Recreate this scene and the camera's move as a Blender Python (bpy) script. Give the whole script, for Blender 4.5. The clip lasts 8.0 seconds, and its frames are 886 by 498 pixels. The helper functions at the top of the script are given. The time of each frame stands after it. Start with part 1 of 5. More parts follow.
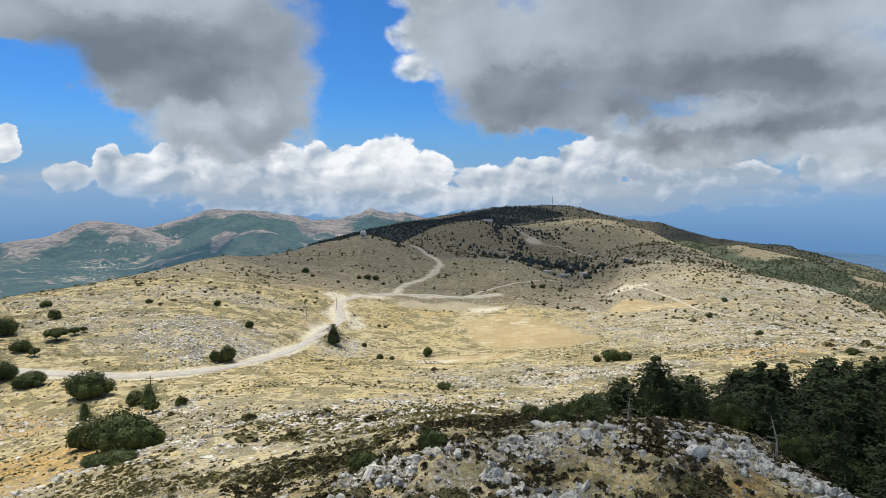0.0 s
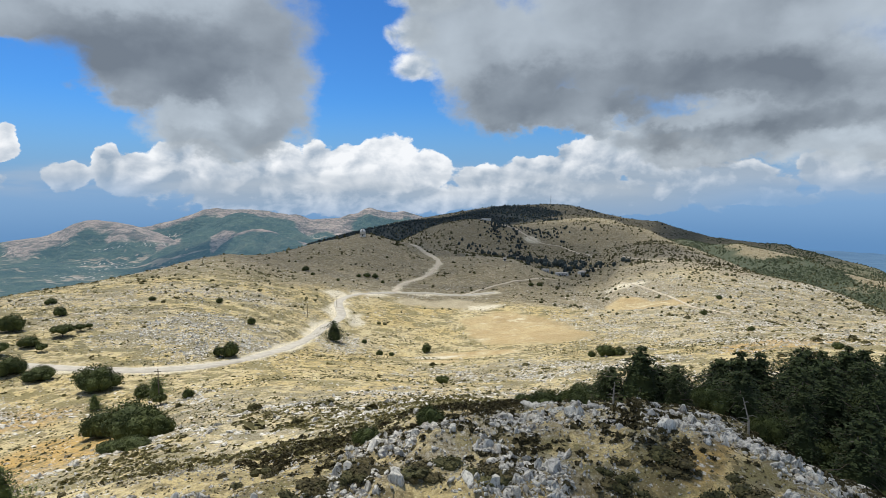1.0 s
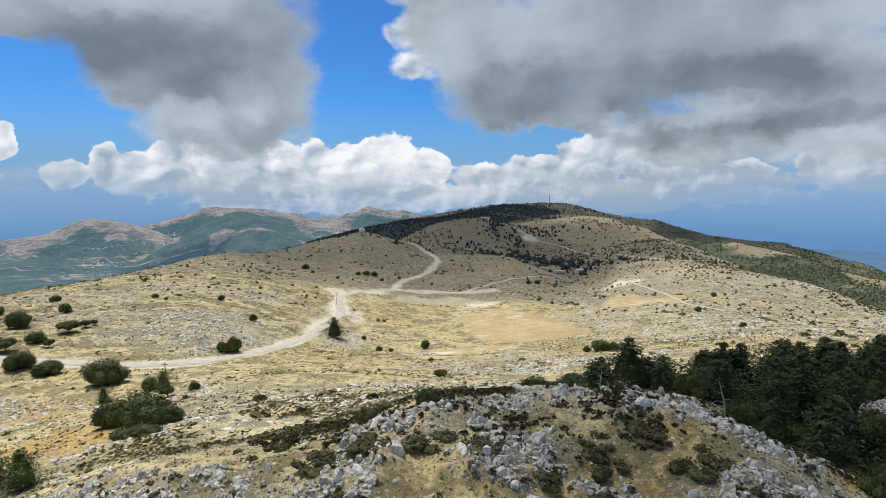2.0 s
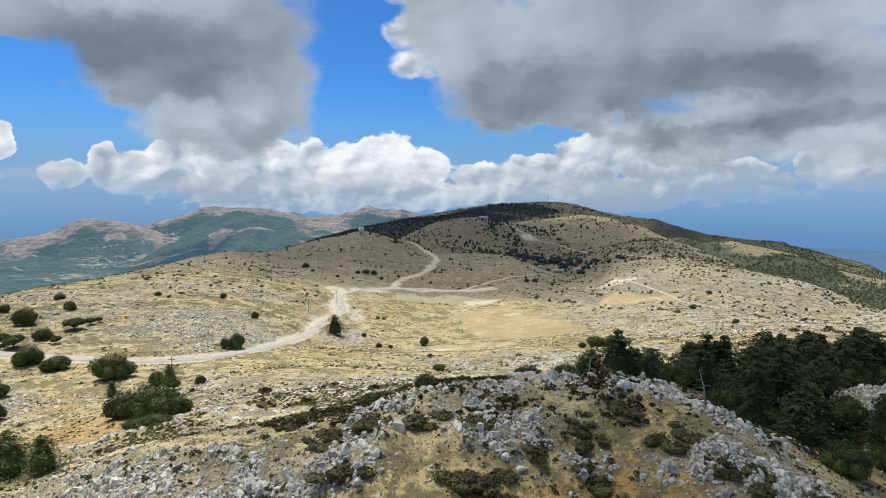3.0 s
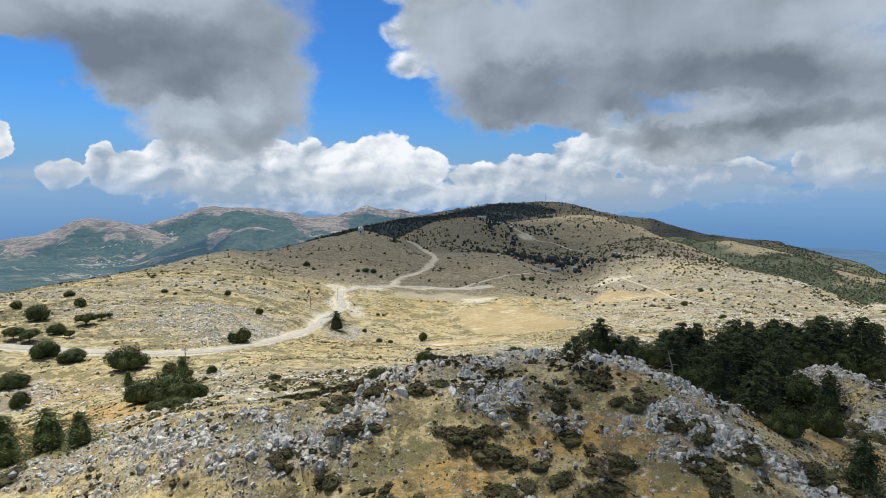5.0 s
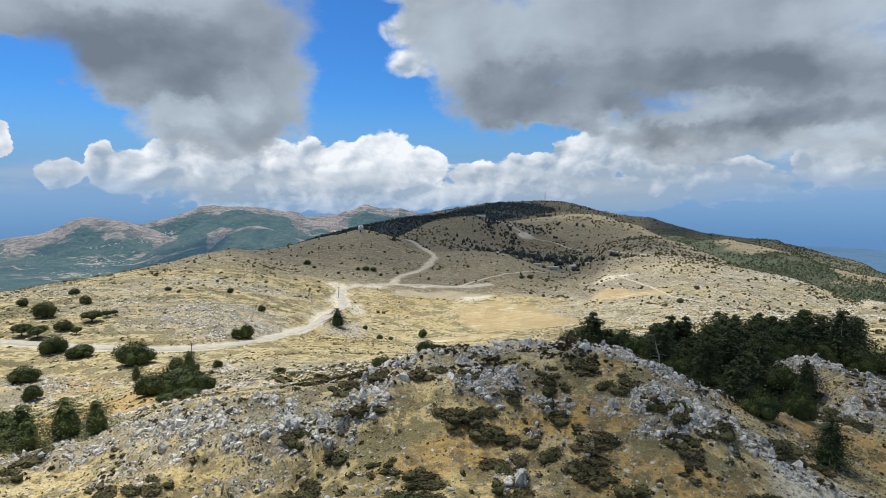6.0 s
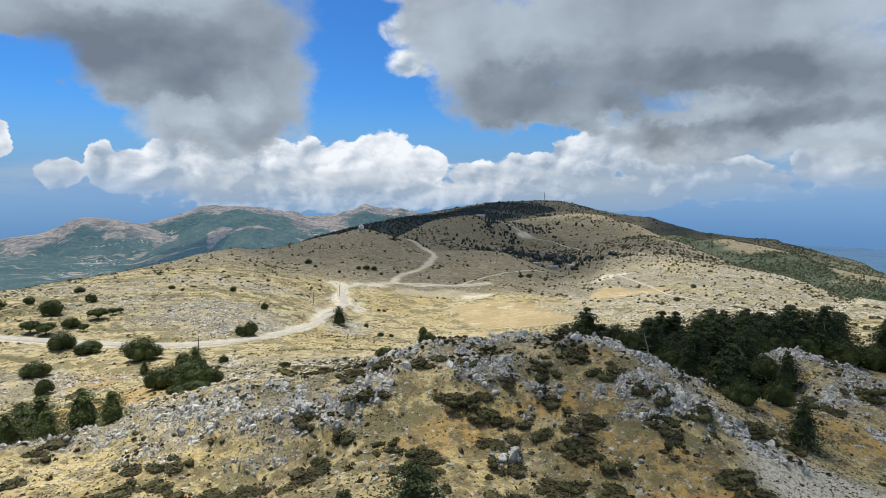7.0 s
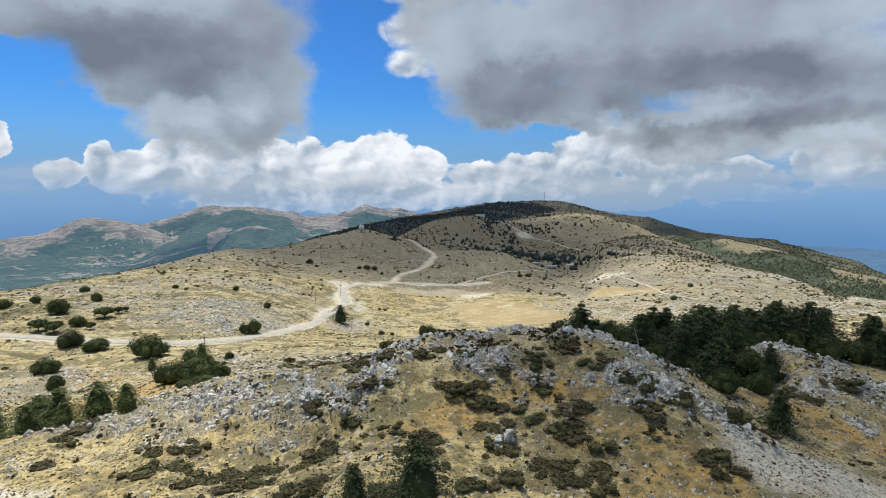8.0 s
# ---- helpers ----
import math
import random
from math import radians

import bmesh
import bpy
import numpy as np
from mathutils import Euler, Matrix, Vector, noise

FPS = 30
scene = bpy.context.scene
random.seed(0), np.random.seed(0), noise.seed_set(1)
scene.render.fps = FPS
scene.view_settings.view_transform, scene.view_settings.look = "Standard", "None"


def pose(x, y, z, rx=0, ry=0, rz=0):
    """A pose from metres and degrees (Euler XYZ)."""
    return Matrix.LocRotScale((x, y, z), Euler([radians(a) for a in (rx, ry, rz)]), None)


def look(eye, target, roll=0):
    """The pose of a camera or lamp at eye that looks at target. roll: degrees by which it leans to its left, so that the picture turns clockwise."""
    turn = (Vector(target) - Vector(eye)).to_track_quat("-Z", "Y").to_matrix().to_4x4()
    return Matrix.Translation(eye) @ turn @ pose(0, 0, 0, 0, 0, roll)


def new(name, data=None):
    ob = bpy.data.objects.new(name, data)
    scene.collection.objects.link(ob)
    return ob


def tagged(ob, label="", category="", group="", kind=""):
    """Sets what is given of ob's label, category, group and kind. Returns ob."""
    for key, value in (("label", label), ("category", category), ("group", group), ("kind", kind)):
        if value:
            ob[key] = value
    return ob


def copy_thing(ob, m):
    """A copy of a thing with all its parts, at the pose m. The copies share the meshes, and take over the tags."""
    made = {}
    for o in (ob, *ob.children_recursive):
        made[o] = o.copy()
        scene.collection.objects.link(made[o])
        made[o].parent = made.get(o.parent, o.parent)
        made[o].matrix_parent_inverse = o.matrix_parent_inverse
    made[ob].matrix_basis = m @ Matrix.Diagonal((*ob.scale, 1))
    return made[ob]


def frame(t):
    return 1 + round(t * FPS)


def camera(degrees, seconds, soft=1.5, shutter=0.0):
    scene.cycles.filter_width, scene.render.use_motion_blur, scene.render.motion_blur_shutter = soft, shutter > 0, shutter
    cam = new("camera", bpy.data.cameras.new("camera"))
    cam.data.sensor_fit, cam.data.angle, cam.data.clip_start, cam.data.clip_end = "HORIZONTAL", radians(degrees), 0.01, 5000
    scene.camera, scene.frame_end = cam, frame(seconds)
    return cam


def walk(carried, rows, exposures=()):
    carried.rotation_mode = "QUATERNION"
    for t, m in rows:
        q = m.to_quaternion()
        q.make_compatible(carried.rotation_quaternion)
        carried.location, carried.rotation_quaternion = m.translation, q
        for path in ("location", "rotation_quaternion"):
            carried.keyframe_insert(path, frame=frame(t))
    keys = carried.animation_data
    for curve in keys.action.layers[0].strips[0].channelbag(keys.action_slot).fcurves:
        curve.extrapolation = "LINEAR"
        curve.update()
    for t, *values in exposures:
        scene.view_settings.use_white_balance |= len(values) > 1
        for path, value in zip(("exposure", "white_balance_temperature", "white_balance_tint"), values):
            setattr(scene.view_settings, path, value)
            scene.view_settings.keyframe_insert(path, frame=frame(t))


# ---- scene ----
cam = camera(73.3, 8.0, 0.85)
PATH = [
    (0.0, (0.000, 0.000, 85.000), (-0.000, 9.954, 84.046), 0.01),
    (1.0, (0.229, -5.110, 85.012), (0.246, 4.843, 84.043), -0.01),
    (2.0, (0.416, -10.128, 85.076), (0.453, -0.177, 84.085), -0.01),
    (3.0, (0.554, -15.099, 85.159), (0.609, -5.149, 84.156), -0.05),
    (4.0, (0.643, -20.056, 85.240), (0.711, -10.107, 84.236), -0.07),
    (5.0, (0.683, -25.020, 85.316), (0.763, -15.071, 84.311), -0.07),
    (6.0, (0.679, -29.999, 85.395), (0.769, -20.052, 84.373), -0.10),
    (7.0, (0.636, -34.993, 85.499), (0.729, -25.046, 84.472), -0.10),
    (8.0, (0.565, -39.985, 85.665), (0.662, -30.038, 84.642), -0.15),
]
walk(cam, [(t, look(eye, target, roll)) for t, eye, target, roll in PATH],
     [(0.0, 0.0, 6540, 10), (8.0, 0.0, 6400, 10)])


# ---- node helpers ----
class Net:
    """A small builder of node trees."""

    def __init__(self, tree):
        self.tree = tree
        tree.nodes.clear()

    def node(self, kind, inputs=None, **settings):
        n = self.tree.nodes.new(kind)
        for key, value in settings.items():
            setattr(n, key, value)
        for key, value in (inputs or {}).items():
            self.feed(n.inputs[key], value)
        return n

    def feed(self, socket, value):
        if isinstance(value, bpy.types.NodeSocket):
            self.tree.links.new(value, socket)
        else:
            socket.default_value = value

    def math(self, op, a, b=0.0, c=0.0, clamp=False):
        n = self.node("ShaderNodeMath", operation=op, use_clamp=clamp)
        for socket, value in zip(n.inputs, (a, b, c)):
            self.feed(socket, value)
        return n.outputs[0]

    def step(self, value, low, high):
        return self.node("ShaderNodeMapRange", {"Value": value, "From Min": low, "From Max": high}, interpolation_type="SMOOTHSTEP").outputs[0]

    def mix(self, fac, a, b, mode="MIX"):
        n = self.node("ShaderNodeMix", data_type="RGBA", blend_type=mode)
        self.feed(n.inputs[0], fac)
        self.feed(n.inputs[6], a if isinstance(a, bpy.types.NodeSocket) else (*a, 1))
        self.feed(n.inputs[7], b if isinstance(b, bpy.types.NodeSocket) else (*b, 1))
        return n.outputs[2]

    def noise(self, vector, scale, detail=5.0, rough=0.55, distort=0.0, color=False):
        n = self.node("ShaderNodeTexNoise", {"Vector": vector, "Scale": scale, "Detail": detail, "Roughness": rough, "Distortion": distort})
        return n.outputs[1 if color else 0]


# ---- sky and sun ----
SUN_AZIMUTH, SUN_HEIGHT = radians(-40), radians(62)   # azimuth from +y towards +x
SUN_WAY = Vector((math.sin(SUN_AZIMUTH) * math.cos(SUN_HEIGHT), math.cos(SUN_AZIMUTH) * math.cos(SUN_HEIGHT), math.sin(SUN_HEIGHT)))

# clouds by azimuth, height above the horizon, half width, half height, in degrees
GREY_CLOUDS = (
    (-29.3, 16.4, 10.3, 4.5), (-22.7, 13.8, 11.2, 5.6), (-17.7, 11.4, 6.2, 6.1), (-19.7, 6.5, 6.6, 3.7), (-34.3, 14.4, 6.1, 2.4), (-26.3, 9.9, 5.1, 3.2),
    (21.0, 13.5, 19.3, 6.8), (6.1, 11.9, 6.8, 5.9), (2.2, 14.6, 5.6, 3.8), (11.4, 7.3, 8.7, 2.0), (31.8, 7.2, 8.5, 4.8),
    (25.3, 5.1, 10.0, 2.6), (36.3, 4.3, 5.6, 2.5), (1.0, 17.4, 5.0, 1.6),
)
WHITE_CLOUDS = (
    (-36.1, 3.7, 1.3, 1.3), (-32.0, 1.1, 1.9, 1.2), (-29.0, 1.9, 1.3, 2.0), (-25.8, 1.6, 3.3, 2.0), (-22.7, 2.4, 3.2, 2.0), (-18.9, 1.0, 3.9, 1.8),
    (-15.5, 2.1, 3.0, 2.6), (-11.6, 2.7, 1.9, 2.0), (-8.8, 2.1, 3.2, 2.1), (-5.0, 2.9, 2.7, 2.6), (-2.1, 2.0, 3.2, 2.0), (4.1, 1.0, 3.2, 1.5),
    (8.9, 1.5, 3.9, 1.7), (14.5, 2.9, 3.5, 2.5), (16.0, 4.0, 2.0, 1.6), (20.4, 2.5, 4.3, 2.5), (25.5, 1.0, 4.4, 1.6), (29.2, 0.3, 2.1, 1.0),
    (18.1, -1.3, 1.7, 0.5), (33.2, 1.6, 2.6, 1.6), (35.8, 1.5, 2.5, 1.8), (-9.0, -0.6, 16.7, 1.6), (13.0, -0.6, 14.0, 1.7), (26.0, -0.5, 6.0, 0.9), (39.2, 1.7, 4.9, 2.5),
    (-40.4, 0.8, 4.4, 1.6), (-2.9, 14.4, 2.6, 1.6), (-2.2, 11.4, 3.2, 1.5), (-1.0, 17.2, 4.2, 1.3),
)
# the dark undersides of the grey clouds, and their sunlit shoulders
DARK_BASES = ((-26.0, 11.0, 9.5, 3.2), (-20.5, 9.6, 5.0, 2.0), (9.0, 8.4, 7.0, 3.0), (19.0, 9.0, 9.0, 2.6), (29.0, 9.6, 9.0, 2.2), (21.0, 5.0, 6.0, 1.2), (31.0, 6.0, 6.0, 1.3), (20.0, 2.2, 9.0, 0.8))
LIT_SHOULDERS = ((-27.0, 17.0, 10.0, 2.4), (-17.5, 8.4, 2.4, 1.8), (-22.5, 6.6, 3.0, 1.3), (34.0, 13.0, 5.0, 3.4), (8.0, 15.0, 7.0, 3.0), (0.5, 13.0, 3.6, 4.0), (16.0, 4.6, 3.0, 1.8), (24.5, 6.8, 4.5, 1.3), (33.5, 3.2, 4.0, 1.4))
world = bpy.data.worlds.new("sky")
world.use_nodes = True
scene.world = world
net = Net(world.node_tree)
sky = net.node("ShaderNodeTexSky", sky_type="NISHITA", sun_disc=False, sun_elevation=SUN_HEIGHT, sun_rotation=SUN_AZIMUTH,
               altitude=1100, air_density=1.0, dust_density=0.6, ozone_density=2.5)
way = net.node("ShaderNodeVectorMath", {0: net.node("ShaderNodeTexCoord").outputs["Generated"]}, operation="NORMALIZE").outputs[0]
xyz = net.node("ShaderNodeSeparateXYZ", {0: way}).outputs
azimuth = net.math("DEGREES", net.math("ARCTAN2", xyz[0], xyz[1]))
height = net.math("DEGREES", net.math("ARCSINE", xyz[2]))
flat = net.node("ShaderNodeCombineXYZ", {0: azimuth, 1: net.math("MULTIPLY", height, 1.35), 2: 0.0}).outputs[0]
bend = net.noise(flat, 0.30, 5, 0.6, color=True)
bend = net.node("ShaderNodeVectorMath", {0: bend, 1: (0.5, 0.5, 0.5)}, operation="SUBTRACT").outputs[0]


def cover(clouds, strength):
    """How thick the clouds stand at this height and azimuth: 1 in a cloud's middle, 0 at its rim."""
    moved = net.node("ShaderNodeVectorMath", {0: bend, "Scale": strength}, operation="SCALE").outputs[0]
    part = net.node("ShaderNodeSeparateXYZ", {0: moved}).outputs
    a, h = net.math("ADD", azimuth, part[0]), net.math("ADD", height, part[1])
    total = -9.0
    for ca, ch, wa, wh in clouds:
        u = net.math("MULTIPLY_ADD", a, 1 / wa, -ca / wa)
        v = net.math("MULTIPLY_ADD", h, 1 / wh, -ch / wh)
        d = net.math("SUBTRACT", 1.0, net.math("ADD", net.math("MULTIPLY", u, u), net.math("MULTIPLY", v, v)))
        total = d if isinstance(total, float) else net.math("SMOOTH_MAX", total, d, 0.35)
    return total


def shifted(vector, by):
    return net.node("ShaderNodeVectorMath", {0: vector, 1: by}, operation="ADD").outputs[0]


fine = net.noise(flat, 0.34, 10, 0.54, 0.25)
fine_sunward = net.noise(shifted(flat, (-0.45, 0.55, 0)), 0.34, 10, 0.54, 0.25)
relief = net.math("SUBTRACT", fine, fine_sunward)
broad = net.noise(flat, 0.085, 5, 0.36, 0.2)
broad_up = net.noise(shifted(flat, (-1.4, 2.0, 0)), 0.085, 5, 0.36, 0.2)

billow = net.noise(flat, 0.24, 5, 0.45, 0.3)
billow_sunward = net.noise(shifted(flat, (-0.8, 0.9, 0)), 0.24, 5, 0.45, 0.3)
white_body = net.math("ADD", cover(WHITE_CLOUDS, 2.0), net.math("MULTIPLY_ADD", fine, 2.2, -0.98))
around = net.math("MAXIMUM", net.step(net.math("ABSOLUTE", azimuth), 44.0, 60.0), net.step(height, 21.0, 30.0))
white_cover = net.step(white_body, 0.0, net.math("MULTIPLY_ADD", net.step(height, 6.0, 10.0), 0.7, 0.26))
white_light = net.math("ADD", net.math("MULTIPLY_ADD", relief, 1.7, 0.34), net.math("MULTIPLY_ADD", net.math("MINIMUM", height, 3.6), 0.12, -0.13))
white_light = net.math("ADD", white_light, net.math("MULTIPLY", net.math("SUBTRACT", billow, billow_sunward), 2.6))
white_light = net.math("ADD", white_light, net.math("MULTIPLY", net.step(white_body, 0.9, 0.1), 0.25))
white_light = net.math("SUBTRACT", white_light, net.math("MULTIPLY", net.step(height, 5.0, 10.0), 0.42))
middle = net.math("MULTIPLY", net.step(azimuth, -18.0, -10.0), net.step(azimuth, 6.0, 0.0))
white_light = net.math("ADD", white_light, net.math("MULTIPLY_ADD", middle, 0.30, net.math("MULTIPLY_ADD", net.step(azimuth, 8.0, 15.0), -0.20, -0.10)))
white_colour = net.mix(net.math("ADD", white_light, 0.0, clamp=True), (0.34, 0.43, 0.54), (0.915, 0.945, 0.98))
grey_body = net.math("ADD", cover(GREY_CLOUDS, 5.0), net.math("MULTIPLY_ADD", broad, 1.6, -0.55))
grey_body = net.math("ADD", grey_body, net.math("MULTIPLY_ADD", fine, 0.4, -0.2))
ring = net.noise(net.node("ShaderNodeVectorMath", {0: way, 1: (1, 1, 2)}, operation="MULTIPLY").outputs[0], 2.6, 6, 0.6)
ring = net.math("MULTIPLY_ADD", ring, 5.0, -2.1)
grey_body = net.math("ADD", net.math("MULTIPLY", grey_body, net.math("SUBTRACT", 1.0, around)), net.math("MULTIPLY", ring, around))
grey_cover = net.step(grey_body, -0.15, 0.62)
grey_light = net.math("ADD", net.math("MULTIPLY_ADD", net.math("SUBTRACT", broad, broad_up), 1.3, 0.42), net.math("MULTIPLY", relief, 0.20))
grey_light = net.math("ADD", grey_light, net.math("MULTIPLY_ADD", billow, 0.30, -0.15))
grey_light = net.math("SUBTRACT", grey_light, net.math("MULTIPLY", net.step(cover(DARK_BASES, 5.0), -0.9, 1.0), 0.30))
grey_light = net.math("ADD", grey_light, net.math("MULTIPLY", net.step(cover(LIT_SHOULDERS, 4.0), -0.9, 1.0), 0.34))
grey_light = net.math("ADD", grey_light, net.math("MULTIPLY", net.math("MULTIPLY", net.step(billow, 0.38, 0.72), 0.35), net.step(height, 9.0, 3.0)))
grey_light = net.math("ADD", grey_light, net.math("MULTIPLY", net.step(grey_body, 0.8, 0.05), 0.20), clamp=True)
grey_colour = net.mix(grey_light, (0.176, 0.208, 0.246), (0.515, 0.590, 0.662))
# the clear sky, and the sea's haze along and below the horizon
clear = net.mix(1.0, sky.outputs[0], (0.027, 0.066, 0.112), "MULTIPLY")
haze = net.mix(net.step(height, -5.0, -0.2), (0.125, 0.275, 0.52), (0.215, 0.385, 0.63))
clear = net.mix(net.step(height, 9.0, -0.5), clear, haze)
colour = net.mix(white_cover, clear, white_colour)
colour = net.mix(net.math("MULTIPLY", grey_cover, 0.97), colour, grey_colour)
veil = net.noise(net.node("ShaderNodeVectorMath", {0: flat, 1: (0.35, 1.6, 1.0)}, operation="MULTIPLY").outputs[0], 0.3, 5, 0.5)
veil = net.math("MULTIPLY", net.step(veil, 0.36, 0.62), net.math("MULTIPLY", net.step(height, -1.6, 0.4), net.step(height, 3.0, 0.6)))
colour = net.mix(net.math("MULTIPLY", veil, 0.6), colour, (0.45, 0.52, 0.60))
sides = net.math("MAXIMUM", net.step(azimuth, -19.0, -31.0), net.step(azimuth, 17.0, 30.0))
murk = net.math("ADD", net.math("MULTIPLY", sides, net.step(height, 2.2, -1.6)), net.math("MULTIPLY", net.math("SUBTRACT", 1.0, sides), net.math("MULTIPLY", net.step(height, 0.6, -3.4), 0.75)))
colour = net.mix(net.math("MULTIPLY", murk, 0.9), colour, haze)
net.node("ShaderNodeOutputWorld", {0: net.node("ShaderNodeBackground", {"Color": colour, "Strength": 1.0}).outputs[0]})

sun = new("sun", bpy.data.lights.new("sun", "SUN"))
sun.data.energy, sun.data.angle, sun.data.color = 5.0, radians(1.2), (1.0, 0.955, 0.85)
sun.matrix_world = look(SUN_WAY * 100, (0, 0, 0))

# ---- landforms: centre x, y, height, half widths, turn in degrees ----
KNOLL = (
    (2.1, -2.3, -24.5, 26.7, 48.8, -1.5), (-22.6, 2, -12.8, 18.4, 38, -13.7),
    (10.4, 26.7, -17, 21.6, 19.3, -87.3), (32.1, 6.8, -18.4, 23.2, 40.2, 7.6),
    (-5.7, 37.3, -6.4, 10.8, 14.6, 28.2), (-22, 37.3, -20.4, 17.4, 27.9, 17.8),
    (8.2, 43.9, -4.5, 10.9, 18.7, -2.4), (-40.1, 21.6, -14.5, 16.7, 29.8, -6.5),
    (21.7, 46.5, -11, 14.5, 19.1, 8.6), (39.2, 36.9, -10.7, 21.8, 15.7, 74.6),
    (51.5, 18.9, -10.7, 24.3, 20.4, -65.6), (-4.5, 54.8, -18.9, 20.5, 16.8, -21.2),
    (-63.7, -0.2, -20.6, 41.3, 50.7, 11.9), (17.9, 65.9, -11.6, 25, 15.9, -26),
)
KNOLL_FLANKS = (
    (66.9, 19.9, 11.6, 41.8, 34, 2.1), (50.1, 50.8, -12.3, 17.9, 31.7, 18.7),
    (-52.4, 50.3, -28, 33, 25.8, 69.4), (75.3, 5.2, -30.1, 49, 39.4, 28),
    (-18.9, 76.8, -33.9, 29.7, 27.4, -6.2), (73.5, 39.8, -19.8, 29.4, 24.5, 45.5),
    (-1.4, -86.8, 11.7, 44.7, 25.1, 15.9), (19.5, 86.2, -37.1, 29.5, 34.8, 45.7),
    (62.7, 70.3, -21.6, 36.3, 30, 22.1), (-1, 100, 269.3, 292.2, 263.1, 11.6),
    (41.3, -97.9, 28.2, 79.7, 28.2, 12.6), (-70.5, 80.7, -24.1, 33.3, 46.2, -50.3),
    (52.5, 98.3, -14.4, 26.7, 30.4, -75.1), (-47.7, -102.4, 30.6, 42.9, 65.9, 82.4),
)
NEAR_SLOPES = (
    (-20.3, 113, -31.2, 36, 42.5, -77.4), (-113.6, 18.2, -15.2, 43.6, 51.9, -36.7),
    (36.4, 125.7, -35, 45.4, 36.9, -8.4), (102.6, 93.6, -42.2, 54.2, 87.2, 27.4),
    (-70.8, 126.7, -27, 51.8, 48.2, 44.5), (-119.4, 107.8, -23.2, 55.6, 66.7, 41.9),
    (-2.4, 162.5, -46.7, 59.3, 51.8, 15), (-151.6, 65.4, -27.2, 70.1, 85.8, -83.8),
    (73.1, 166.1, -17.3, 49.1, 80.6, 75.2), (-101.7, 171.5, -27.3, 82.6, 62.9, -1.9),
    (200.6, 97.5, -16, 97.6, 61.2, 51.3), (41, 222.6, -30.3, 93.6, 61.6, -2.3),
    (125.5, 189.5, -30.3, 119.9, 87.4, -46.2), (-36.8, 229.4, -15.3, 55.9, 90.1, -28.4),
)
HUMMOCK = ((-108, 250, 3.2, 26, 24, 0), (-92, 230, 1.8, 14, 16, 0))
BASIN = (
    (-94.2, 226.6, -21.3, 69.2, 88, 51.2), (-270.6, 67.7, 33.8, 146.7, 192.6, 25.2),
    (-215.3, 197.1, -40.3, 123, 180.2, 12.1), (-42.1, 297.8, -8.7, 55.4, 102.7, 35.6),
    (45.9, 304.9, -44.7, 113.7, 100.5, 3.5), (131.8, 317.5, 22.5, 163.5, 96.7, 47.1),
    (-22.2, 369.4, -12.3, 87.1, 211.1, -44.7), (-106.9, 379.7, 10, 86.4, 163.8, 65.9),
    (246, 322.2, -14.6, 202.3, 61.9, 15.8), (-238.3, 331.3, 70.3, 170.9, 153.7, -69.4),
    (139.7, 396.2, -21.7, 66, 90.7, -9.8), (5.1, 439.5, 39.8, 154.9, 167.4, 24.5),
    (-396, 287.8, 49.4, 209.7, 1825.4, -28), (9.9, 499.8, -218.7, 500.2, 493.7, -61.4),
)
DOME_HILL = (
    (152.9, 480.5, 47.4, 176, 167.1, 19.5), (-220.6, 505.9, 19.9, 78.3, 104.3, 50.9),
    (-208.2, 523.2, -28.7, 206.6, 236.1, 3.4), (53.4, 584.7, -108.2, 212.2, 189, 51.8),
    (60, 592.5, 19.7, 106.1, 63.3, 77.6), (270.5, 534.9, 115.7, 188.5, 202.2, -47.1),
    (-91.9, 620.9, 162.5, 204.8, 209.7, 0.3), (349.9, 583.9, -193.9, 224.6, 245.4, -46.2),
    (279.8, 673.3, 79.3, 356.3, 210.5, -17.9), (-344, 734.5, 105.4, 176.6, 263, 2.8),
    (-276.3, 776.4, -231.8, 301.2, 273.8, 68.6), (166.1, 923.6, -109.1, 208.5, 298.4, -24.9),
    (-163.2, 990.2, 94.2, 259.2, 439.7, -42), (-856.9, 721.9, -167.3, 396.1, 558.2, -38.1),
)
MAST_HILL = (
    (-35.3, 1152.1, -292.9, 460.4, 380.9, 21.5), (689.8, 934.2, -361.7, 415.6, 638.8, 16.1),
    (536.3, 1079.3, -78.1, 291.9, 137, 74.9), (650.5, 1127.7, 9.5, 1198.9, 1612.5, 18.7),
    (-1124.3, 1148.2, -151.7, 841.1, 480.7, 13.8), (899.2, 1379.6, -135.7, 373.8, 312.9, 74),
    (-261.4, 1694.8, -605.4, 633.6, 609.8, 59.6), (388, 1713.6, -603.2, 593.9, 515.1, 30.4),
    (838.9, 1634.9, 101.9, 860.8, 950.6, 34.5), (-17.7, 1885.5, 456.7, 711.8, 622.9, 34.3),
    (1257.8, 1550.4, -570.7, 651.2, 1063.5, 7.6), (290.6, 1999.5, 1525, 1498.9, 1500.7, -13.7),
    (-1747.5, 1450.3, 285, 738, 1078.3, 33.1), (281.6, 2275.8, -624.3, 765.8, 671.7, -13),
)
